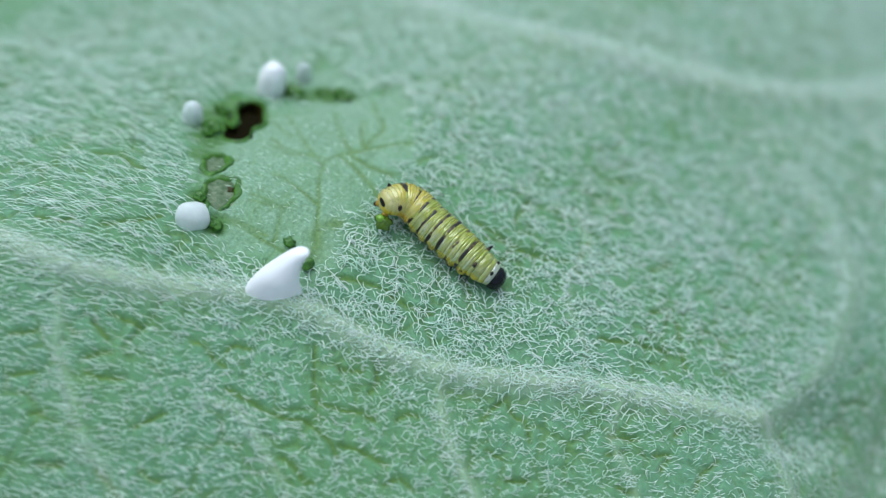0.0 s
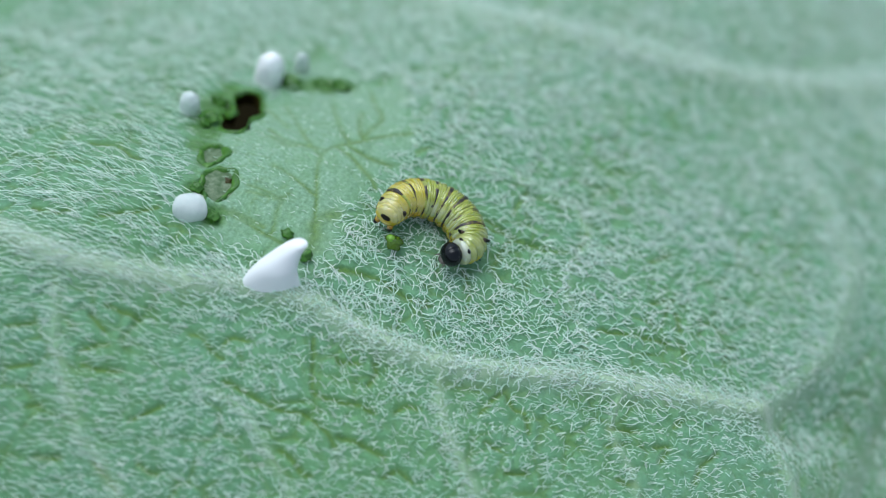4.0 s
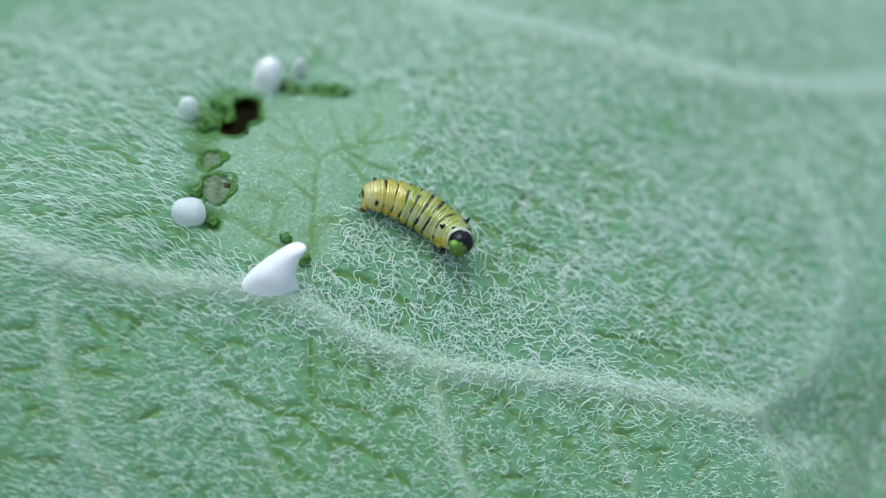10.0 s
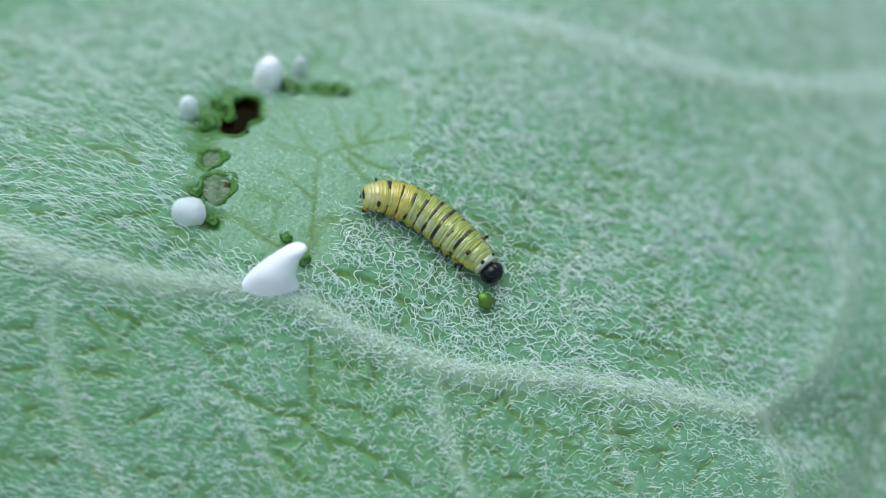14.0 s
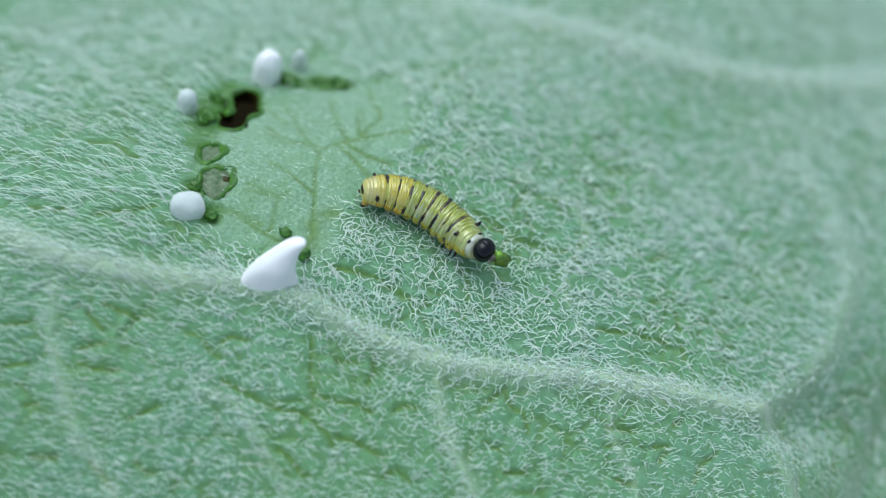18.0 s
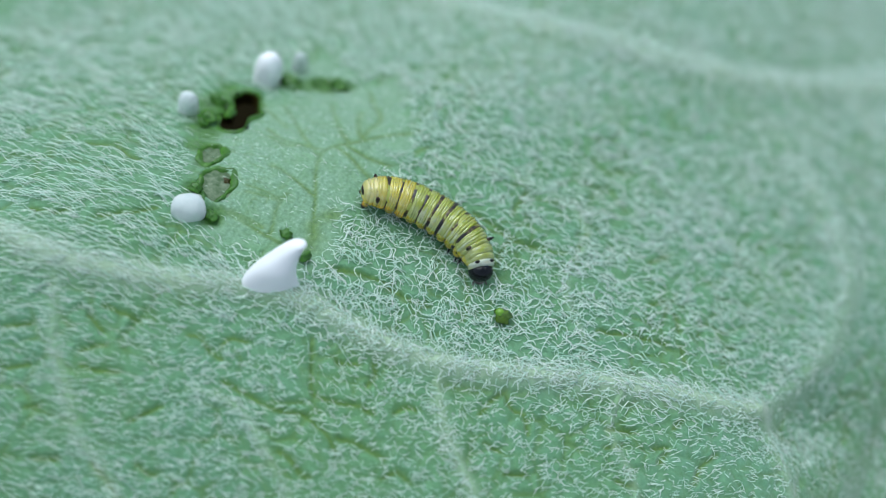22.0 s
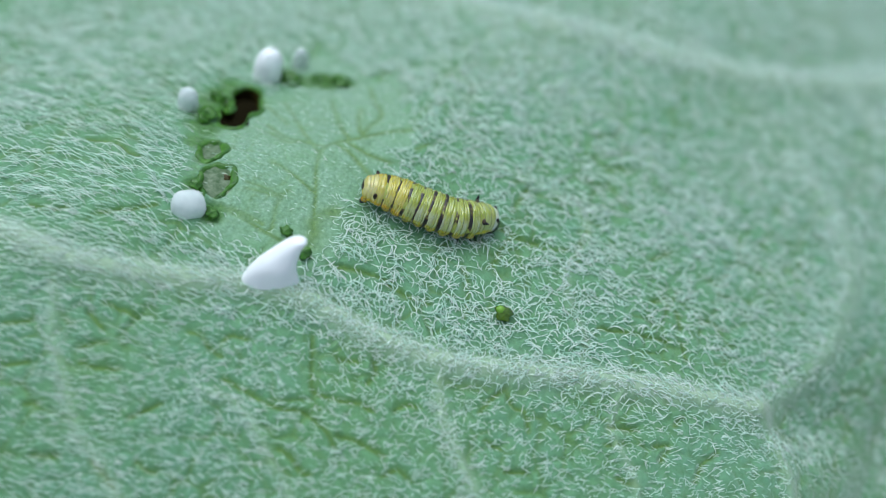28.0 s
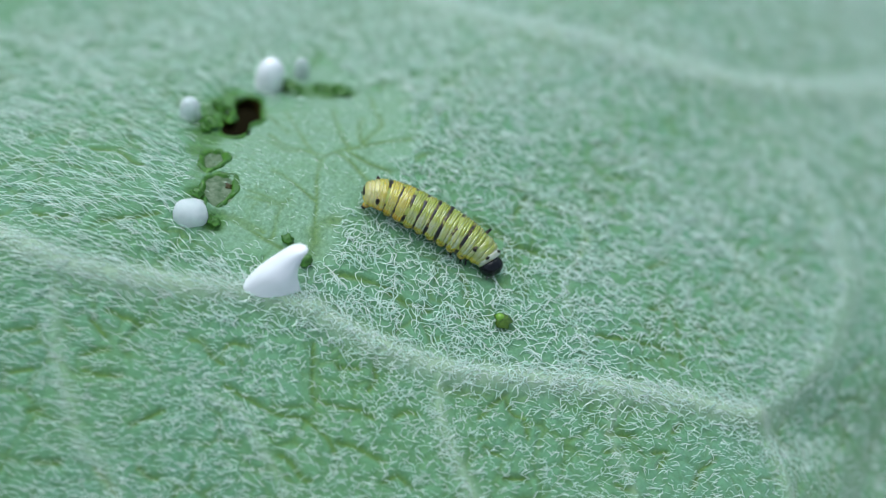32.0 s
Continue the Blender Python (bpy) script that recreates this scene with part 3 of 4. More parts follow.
def build_leaf():
    leaf = tagged(new("milkweed_leaf"), "pale green downy leaf underside with raised veins and chewed patch", "leaf")
    xs = spaced(-18.0, 18.0, 0.085, 62)
    near, far = spaced(-14.0, 9.0, 0.075, 48), spaced(-14.0, 32.0, 0.2, 48)
    ys = np.concatenate([near[near < 9.0], far[far >= 9.05]])
    masks = []
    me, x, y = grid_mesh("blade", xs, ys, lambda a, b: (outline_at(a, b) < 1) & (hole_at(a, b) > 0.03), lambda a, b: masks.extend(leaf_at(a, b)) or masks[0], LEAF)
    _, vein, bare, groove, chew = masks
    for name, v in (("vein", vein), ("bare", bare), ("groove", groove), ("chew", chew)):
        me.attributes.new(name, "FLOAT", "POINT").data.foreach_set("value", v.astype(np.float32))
    blade = new("blade", me)
    blade.parent = leaf
    for height, w, pale, curve in VEIN_CURVES:
        vein_strip(curve, w, leaf, "raised downy pale vein" if height > 0.2 else "")
    lo, _, _ = grid_mesh("upper_face", np.arange(-60, 61, 1.0), np.arange(-46, 47, 1.0),
                         lambda a, b: (outline_at(a, b) < 0.995) & (hole_at(a, b) > 0.25),
                         lambda a, b: base_z(a, b) - 0.95 * valley_at(a, b) - 0.75, LEAF)
    under = new("upper_face", lo)
    under.parent = leaf
    return leaf


leaf = build_leaf()


def ring(name, cx, cy, ra, rb, wide, high, low, mat, parent, seed, label=""):
    """An uneven chewed lip round a bite: a band that rises and falls into it."""
    bm = bmesh.new()
    rnd = random.Random(seed)
    n = 40
    ph = [rnd.uniform(0, 6.28) for _ in range(4)]
    rows = []
    for off, z in ((wide, -0.06), (wide * 0.5, high * 0.6), (0.02, high), (-0.05, high * 0.2), (-0.16, low)):
        row = []
        for i in range(n):
            a = 6.2832 * i / n
            wob = 1 + 0.13 * math.sin(2 * a + ph[0]) + 0.10 * math.sin(3 * a + ph[1]) + 0.06 * math.sin(7 * a + ph[2])
            lip = 0.45 + 0.55 * math.sin(2 * a + ph[3]) * math.sin(5 * a + ph[1])
            u, v = (ra + off) * wob * math.cos(a), (rb + off) * wob * math.sin(a)
            p = (cx + u * 0.914 - v * 0.407, cy + u * 0.407 + v * 0.914)
            row.append((p, z, lip, a))
        rows.append(row)
    # heights follow the leaf outside the bite
    ox = np.array([[p[0] for p, *_ in r] for r in rows[:1]])
    oy = np.array([[p[1] for p, *_ in r] for r in rows[:1]])
    base = leaf_at(ox, oy)[0][0]
    verts = []
    for k, row in enumerate(rows):
        verts.append([bm.verts.new((p[0] * MM, p[1] * MM, (base[i] + (z * lip if z > 0 else z)) * MM)) for i, (p, z, lip, a) in enumerate(row)])
    for r0, r1 in zip(verts, verts[1:]):
        for i in range(n):
            bm.faces.new((r0[i], r0[(i + 1) % n], r1[(i + 1) % n], r1[i]))
    return part(name, bm, mat, parent, label)


def membrane(cx, cy, ra, rb, parent):
    """The thin skin that is left at the bottom of a bite."""
    bm = bmesh.new()
    z0 = float(leaf_at(np.array([cx]), np.array([cy]))[0][0])
    mid = bm.verts.new((cx * MM, cy * MM, (z0 + 0.07) * MM))
    rows = []
    for r in (0.2, 0.4, 0.6, 0.85, 1.1):
        row = []
        for i in range(24):
            u, v = ra * r * math.cos(i * 0.2618), rb * r * math.sin(i * 0.2618)
            px, py = cx + u * 0.914 - v * 0.407, cy + u * 0.407 + v * 0.914
            row.append(bm.verts.new((px * MM, py * MM, (float(leaf_at(np.array([px]), np.array([py]))[0][0]) + (0.05 if r < 1 else -0.05) + 0.04 * noise.noise((px * 3.1, py * 3.1, 4.0))) * MM)))
        rows.append(row)
    for i in range(24):
        bm.faces.new((mid, rows[0][i], rows[0][(i + 1) % 24]))
    for r0, r1 in zip(rows, rows[1:]):
        for i in range(24):
            bm.faces.new((r0[i], r1[i], r1[(i + 1) % 24], r0[(i + 1) % 24]))
    return part("window", bm, WINDOW, parent, "thin translucent skin left in a bite")


# ---- the hair ----
def hair_mesh(pts, radius):
    """Three-sided tapering tubes along rows of points, in mm, and their faces."""
    n, k, _ = pts.shape
    tangent = np.gradient(pts, axis=1)
    tangent /= np.linalg.norm(tangent, axis=2, keepdims=True)
    side = np.cross(tangent, (0, 0, 1.0))
    side /= np.linalg.norm(side, axis=2, keepdims=True) + 1e-9
    up = np.cross(side, tangent)
    taper = np.interp(np.linspace(0, 1, k), [0, 0.5, 0.8, 1.0], [1.0, 0.95, 0.75, 0.3])
    r = (radius[:, None] * taper)[:, :, None]
    v = np.stack([pts + r * (math.cos(a) * side + math.sin(a) * up) for a in (0.5, 2.6, 4.7)], 2).reshape(-1, 3) * MM
    c = np.arange(3)
    quad = np.stack([c, (c + 1) % 3, (c + 1) % 3 + 3, c + 3], -1)[None, None]
    quads = ((np.arange(n) * k * 3)[:, None, None, None] + (np.arange(k - 1) * 3)[None, :, None, None] + quad).reshape(-1, 4)
    return v, quads


def build_hairs(per_mm2):
    rng = np.random.default_rng(7)
    count = int(per_mm2 * 39 * 49.5)
    x, y = rng.uniform(-19, 20, count), rng.uniform(-17, 32.5, count)
    # the stretch of leaf round the larva
    quad = [(-22.99, 7.10), (-9.06, -14.38), (20.00, 0.50), (16.00, 37.99)]
    ok = np.ones(count, dtype=bool)
    for (ax, ay), (bx, by) in zip(quad, quad[1:] + quad[:1]):
        ok &= (bx - ax) * (y - ay) - (by - ay) * (x - ax) > 0
    x, y = x[ok], y[ok]
    h, vein, bare, groove, chew = leaf_at(x, y)
    lx, ly = (-1.6, -1.4)  # the thick curly patch beside the larva
    patch = np.exp(-((x - lx) / 2.6) ** 2 - ((y - ly) / 1.9) ** 2)
    near = near_side(x, y) * (1 - vein)
    gap = np.exp(-(cells(*warped(x, y), 1.3, 11.0)[0] / 0.14) ** 2) * broken_at(x, y) * (1 - vein)
    gap = np.maximum(np.maximum(gap, 0.9 * groove * (1 - vein)), furrow_at(x, y, 0.16))
    clump = np.clip(waves(x * 2.2, y * 2.2, 6.0) + 0.4, 0, 1)
    chance = (0.34 + 0.16 * clump + 0.16 * patch + 0.95 * vein + near * (0.16 + 0.22 / (1 + np.exp((x - 2) / 1.5))) + 0.25 * valley_at(x, y)) * (1 - 0.78 * bare) * (1 - 0.82 * gap) * (1 - 0.95 * chew)
    ok = (rng.random(len(x)) < chance) & (hole_at(x, y) > 0.25)
    x, y, h, vein, bare, near, patch = (a[ok] for a in (x, y, h, vein, bare, near, patch))
    n = len(x)
    loose = np.exp(-((x - lx - 1.2) / 4.5) ** 2 - ((y - ly) / 4) ** 2)
    length = rng.uniform(0.38, 0.74, n) * (1 - 0.30 * vein) * (1 - 0.60 * bare) * (1 - 0.36 * near) * (1 + 0.15 * patch)
    calm = step(-4.0, -8.0, x)
    heading = radians(198) + 0.35 * waves(x * 0.8, y * 0.8, 3.0) + rng.normal(0, 1, n) * (0.45 + 0.6 * loose) * (1 - 0.4 * calm)
    bend = rng.normal(0, 1, n) * (1 - 0.6 * calm) * (1.2 + 0.9 * loose)
    swing = rng.uniform(0.15, 0.55, n) * (1 + 0.8 * loose) * (1 - 0.5 * calm)
    phase = rng.uniform(0, 6.28, n)
    rise = rng.uniform(0.45, 1.15, n) * (1 - 0.2 * near)
    radius = rng.uniform(0.0145, 0.0215, n) * (1 - 0.32 * near) * (1 - 0.18 * vein) * (1 - 0.22 * calm) * (1 - 0.5 * bare)
    verts, faces, total = [], [], 0
    sharp = (y > -7.5) & (y < 4.5)
    for pick, k in ((sharp, 9), (~sharp, 5)):
        m = int(pick.sum())
        pts = np.zeros((m, k, 3))
        pts[:, 0] = np.stack([x[pick], y[pick], h[pick] - 0.03], -1)
        for i in range(1, k):
            t = (i - 0.5) / (k - 1)
            a = heading[pick] + bend[pick] * (t - 0.3) + swing[pick] * np.sin(phase[pick] + 6.0 * t)
            e = rise[pick] * (1 - 1.75 * t)
            d = length[pick] / (k - 1)
            pts[:, i] = pts[:, i - 1] + np.stack([np.cos(a) * np.cos(e), np.sin(a) * np.cos(e), np.sin(e)], -1) * d[:, None]
        v, q = hair_mesh(pts, radius[pick])
        verts.append(v)
        faces.append(q + total)
        total += len(v)
    v, quads = np.concatenate(verts), np.concatenate(faces)
    me = bpy.data.meshes.new("hairs")
    me.vertices.add(len(v))
    me.loops.add(quads.size)
    me.polygons.add(len(quads))
    me.vertices.foreach_set("co", v.astype(np.float32).ravel())
    me.loops.foreach_set("vertex_index", quads.astype(np.int32).ravel())
    me.polygons.foreach_set("loop_start", np.arange(0, quads.size, 4, dtype=np.int32))
    me.polygons.foreach_set("use_smooth", np.ones(len(quads), dtype=bool))
    me.update(calc_edges=True)
    me.materials.append(HAIR)
    ob = new("hairs", me)
    ob.parent = leaf
    return tagged(ob, "dense white curly leaf hairs", kind="stuff")


build_hairs(76)

for i, ((cx, cy), ra, rb) in enumerate(PITS):
    pit = ring("bite_rim", cx, cy, ra, rb, 0.15, 0.06, -0.20, CHEWED, leaf, 31 + i, "dark green chewed rim of a bite")
    if i < 3:
        membrane(cx, cy, ra, rb, pit)
cx, cy = HOLE[4][0]


def hole_rim():
    """The lip of the bite that goes right through the leaf."""
    bm = bmesh.new()
    n = 56
    rows = [[] for _ in range(6)]
    for i in range(n):
        a = 6.2832 * i / n
        lo, hi = 0.0, 3.0
        for _ in range(30):
            mid = (lo + hi) / 2
            inside = min(math.hypot(cx + mid * math.cos(a) - px, cy + mid * math.sin(a) - py) - r for (px, py), r in HOLE) < 0
            lo, hi = (mid, hi) if inside else (lo, mid)
        wob = 0.02 * math.sin(3 * a + 1) + 0.008 * math.sin(8 * a)
        for row, off, z in zip(rows, (0.16, 0.07, 0.0, -0.04, -0.05, -0.02), (-0.03, 0.05, 0.04, -0.02, -0.06, -0.07)):
            r = lo + off + wob
            p = (cx + r * math.cos(a), cy + r * math.sin(a))
            q = (cx + (lo + 0.2) * math.cos(a), cy + (lo + 0.2) * math.sin(a))
            g = float(leaf_at(np.array([q[0]]), np.array([q[1]]))[0][0])
            row.append(bm.verts.new((p[0] * MM, p[1] * MM, (g + z) * MM)))
    for r0, r1 in zip(rows, rows[1:]):
        for i in range(n):
            bm.faces.new((r0[i], r0[(i + 1) % n], r1[(i + 1) % n], r1[i]))
    rim = part("hole_rim", bm, CHEWED, leaf, "green chewed rim of a hole through the leaf")
    wall = bmesh.new()
    tops = [[wall.verts.new((cx * MM + (v.co.x - cx * MM) * w, cy * MM + (v.co.y - cy * MM) * w, v.co.z + d * MM)) for v in rim.data.vertices
             if v.index % 6 == 4] for w, d in ((1.0, 0.0), (1.02, -0.3), (1.06, -0.75))]
    for r0, r1 in zip(tops, tops[1:]):
        for i in range(n):
            wall.faces.new((r0[i], r0[(i + 1) % n], r1[(i + 1) % n], r1[i]))
    part("hole_wall", wall, plain("bite_brown", (0.024, 0.020, 0.005), (0.060, 0.044, 0.010), 0.9, 3000, 0.0, 0.05), rim, "browned cut edge of the hole")


hole_rim()


# ---- latex drops and chewed crumbs ----
def ground_z(x, y):
    return float(leaf_at(np.array([float(x)]), np.array([float(y)]))[0][0])


def loft(name, sections, mat, parent=None, n=28, wobble=0.04, seed=1, label=""):
    """A body through oval sections (x, y, z, half-width along x, half-width along y), all in mm."""
    rnd = random.Random(seed)
    ph = [rnd.uniform(0, 6.28) for _ in range(3)]
    bm = bmesh.new()
    rows = []
    for k, (x, y, z, a, b) in enumerate(smoothed(sections, 4)):
        row = []
        for i in range(n):
            t = 6.2832 * i / n
            w = 1 + wobble * math.sin(3 * t + ph[0] + 0.3 * k) + wobble * 0.6 * math.sin(5 * t + ph[1] - 0.2 * k)
            p, q = a * w * math.cos(t), b * w * math.sin(t)
            row.append(bm.verts.new(((x + p * 0.88 - q * 0.47) * MM, (y + p * 0.47 + q * 0.88) * MM, z * MM)))
        rows.append(row)
    for r0, r1 in zip(rows, rows[1:]):
        for i in range(n):
            bm.faces.new((r0[i], r0[(i + 1) % n], r1[(i + 1) % n], r1[i]))
    bm.faces.new(rows[0][::-1])
    bm.faces.new(rows[-1])
    return part(name, bm, mat, parent, label)


def latex_drop(x, y, wide, deep, high, lean, mat, label, seed):
    z = ground_z(x, y)
    lx, ly = lean
    d = loft("latex_drop", [(x, y, z - 0.15, wide * 0.95, deep * 0.95), (x, y, z + high * 0.12, wide, deep),
                            (x + lx * 0.4, y + ly * 0.4, z + high * 0.42, wide * 1.0, deep * 1.0),
                            (x + lx * 0.7, y + ly * 0.7, z + high * 0.70, wide * 0.88, deep * 0.86),
                            (x + lx * 0.95, y + ly * 0.95, z + high * 0.90, wide * 0.58, deep * 0.56),
                            (x + lx, y + ly, z + high * 0.985, wide * 0.26, deep * 0.25), (x + lx, y + ly, z + high, wide * 0.04, deep * 0.04)],
             mat, None, 30, 0.035, seed)
    return tagged(d, label, "latex drop", "latex drops round the bite")


latex_drop(-8.61, 4.48, 0.51, 0.47, 1.5, (-0.06, 0.05), LATEX, "white upright latex drop at the bite hole", 11)
latex_drop(-10.23, 1.46, 0.36, 0.33, 0.95, (-0.1, 0.0), LATEX_DRY, "pale dried latex drop beside the bite", 12)
latex_drop(-7.93, -3.11, 0.56, 0.44, 0.68, (-0.05, 0.05), LATEX_DRY, "rounded white latex drop beside the bite", 13)
latex_drop(-7.89, 5.81, 0.28, 0.22, 1, (-0.05, 0.0), LATEX_DRY, "small pale latex drop beside the bite", 14)
tagged(loft("latex_drop", [(-4.45, -3.99, -0.44, 1, 0.5), (-4.45, -4.04, -0.20, 0.94, 0.42), (-4.47, -4.01, 0.05, 0.86, 0.4), (-4.45, -3.86, 0.52, 0.66, 0.38), (-4.34, -3.58, 0.94, 0.46, 0.33), (-4.23, -3.38, 1.25, 0.33, 0.27), (-4.11, -3.25, 1.44, 0.24, 0.2), (-4.04, -3.21, 1.50, 0.12, 0.1), (-4.01, -3.20, 1.52, 0.03, 0.03)], LATEX, None, 36, 0.03, 3),
       "large white horn-shaped latex drop on the leaf vein", "latex drop", "latex drops round the bite")


def crumb(x, y, r, mat, label, seed, name="leaf_crumb", rough=0.7):
    rnd = random.Random(seed)
    bm = bmesh.new()
    bmesh.ops.create_icosphere(bm, subdivisions=3, radius=1)
    off = [rnd.uniform(0, 9) for _ in range(3)]
    for v in bm.verts:
        s = 1 + rough * noise.noise(v.co * 1.5 + Vector(off)) + rough * 0.5 * noise.noise(v.co * 3.5 + Vector(off))
        v.co = Vector((v.co.x * 1.15, v.co.y * 0.9, v.co.z * 0.85)) * s * r * MM
    ob = part(name, bm, mat)
    ob.location = (x * MM, y * MM, (ground_z(x, y) + r * 0.7) * MM)
    return tagged(ob, label, "crumb", "chewed leaf crumbs")


crumb(-4.79, -2.26, 0.17, CHEWED, "small chewed green leaf crumb beside a bite", 21)
crumb(-3.94, -2.65, 0.22, CHEWED, "small chewed green leaf crumb beside a bite", 22)
crumb(-7.20, -2.86, 0.2, CHEWED, "small chewed green leaf crumb beside a bite", 23)
crumb(-8.13, -2.25, 0.17, CHEWED, "small chewed green leaf crumb beside a bite", 24)
crumb(-9.45, 1.01, 0.16, CHEWED, "small chewed green leaf crumb beside a bite", 25)
crumb(-7.45, -1.29, 0.11, plain("crumb_brown", (0.03, 0.022, 0.005), (0.10, 0.08, 0.02), 0.6, 4000), "tiny dark brown crumb lying in a bite", 26)

for x, y, r, seed in ((-7.83, 4.77, 0.32, 31), (-6.80, 5.30, 0.28, 32), (-6.11, 5.34, 0.26, 33), (-9.38, 1.30, 0.26, 34), (-9.59, 2.50, 0.22, 35)):
    crumb(x, y, r, CHEWED, "chewed dark green leaf pulp at the edge of a bite", seed)

# ---- the larva ----
larva = tagged(new("caterpillar"), "yellow-green caterpillar with black stripes and shiny black head", "caterpillar")


def girth(s):
    pts = [(0.0, 0.36), (0.04, 0.47), (0.12, 0.58), (0.3, 0.675), (0.55, 0.695), (0.70, 0.665), (0.80, 0.60), (0.87, 0.52), (0.92, 0.45), (1.0, 0.40)]
    return float(np.interp(s, [p[0] for p in pts], [p[1] for p in pts]))


def slice_mesh(radius, half, drop, n=28, m=9):
    """One fold of the body: a barrel along x, closed at both ends, flatter underneath."""
    bm = bmesh.new()
    rows = []
    for j in range(m):
        u = -1 + 2 * j / (m - 1)
        r = radius * (1 - drop * abs(u) ** 2.2)
        row = []
        for i in range(n):
            a = 6.2832 * i / n
            w = r * (1 + 0.045 * noise.noise((math.cos(a) * 2.5 + radius * 90, math.sin(a) * 2.5, u + half * 70)) + 0.02 * noise.noise((math.cos(a) * 7 + radius * 70, math.sin(a) * 7, u)))
            yy, zz = w * math.cos(a), w * math.sin(a)
            zz = zz if zz > 0 else zz * 0.86
            row.append(bm.verts.new((u * half * MM, yy * MM, zz * MM)))
        rows.append(row)
    for r0, r1 in zip(rows, rows[1:]):
        for i in range(n):
            bm.faces.new((r0[i], r0[(i + 1) % n], r1[(i + 1) % n], r1[i]))
    bm.faces.new(rows[0][::-1])
    bm.faces.new(rows[-1])
    bmesh.ops.recalc_face_normals(bm, faces=bm.faces)
    return bm


def blob(name, mat, parent, at, size, label="", sub=2, push=None):
    """A small rounded lump at a place in its parent's space, in mm."""
    bm = bmesh.new()
    bmesh.ops.create_icosphere(bm, subdivisions=sub, radius=1)
    for v in bm.verts:
        c = Vector((v.co.x * size[0], v.co.y * size[1], v.co.z * size[2]))
        if push:
            c = push(c)
        v.co = (c + Vector(at)) * MM
    return part(name, bm, mat, parent, label)


def spike(name, mat, parent, root, tip, r, label=""):
    bm = bmesh.new()
    a, b = Vector(root), Vector(tip)
    q = (b - a).to_track_quat("Z", "Y")
    rows = []
    for t, w in ((0, 1), (0.3, 0.9), (0.7, 0.65), (0.95, 0.35), (1.0, 0.08)):
        rows.append([bm.verts.new((a.lerp(b, t) + q @ Vector((math.cos(i * 1.0472) * r * w, math.sin(i * 1.0472) * r * w, 0))) * MM) for i in range(6)])
    for r0, r1 in zip(rows, rows[1:]):
        for i in range(6):
            bm.faces.new((r0[i], r0[(i + 1) % 6], r1[(i + 1) % 6], r1[i]))
    bm.faces.new(rows[-1])
    return part(name, mat=mat, bm=bm, parent=parent, label=label)


def bristles(parent, radius, count, length, seed):
    """Fine dark hairs that stand off one fold."""
    rnd = random.Random(seed)
    bm = bmesh.new()
    for _ in range(count):
        a = rnd.uniform(-0.5, 3.64)
        out = Vector((rnd.uniform(-0.4, 0.4), math.cos(a), math.sin(a))).normalized()
        root = Vector((rnd.uniform(-0.05, 0.05), math.cos(a) * radius * 0.97, math.sin(a) * radius * 0.97))
        side = out.cross(Vector((1, 0, 0))).normalized() * 0.007
        tip = root + out * length * rnd.uniform(0.6, 1.2)
        v = [bm.verts.new((root + q) * MM) for q in (side, Vector((0.007, 0, 0)), -side)] + [bm.verts.new(tip * MM)]
        for i in range(3):
            bm.faces.new((v[i], v[(i + 1) % 3], v[3]))
    return part("bristles", bm, BRISTLE, parent, "fine dark hairs")


FOLDS = []  # (part, place along the body)


def fold(name, s, half, mat, scale=1.0, drop=0.085, label=""):
    scale *= random.uniform(0.988, 1.012)
    ob = part(name, slice_mesh(girth(s) * scale, half * random.uniform(0.93, 1.07), drop), mat, larva, label)
    FOLDS.append((ob, s + random.uniform(-0.002, 0.002)))
    return ob


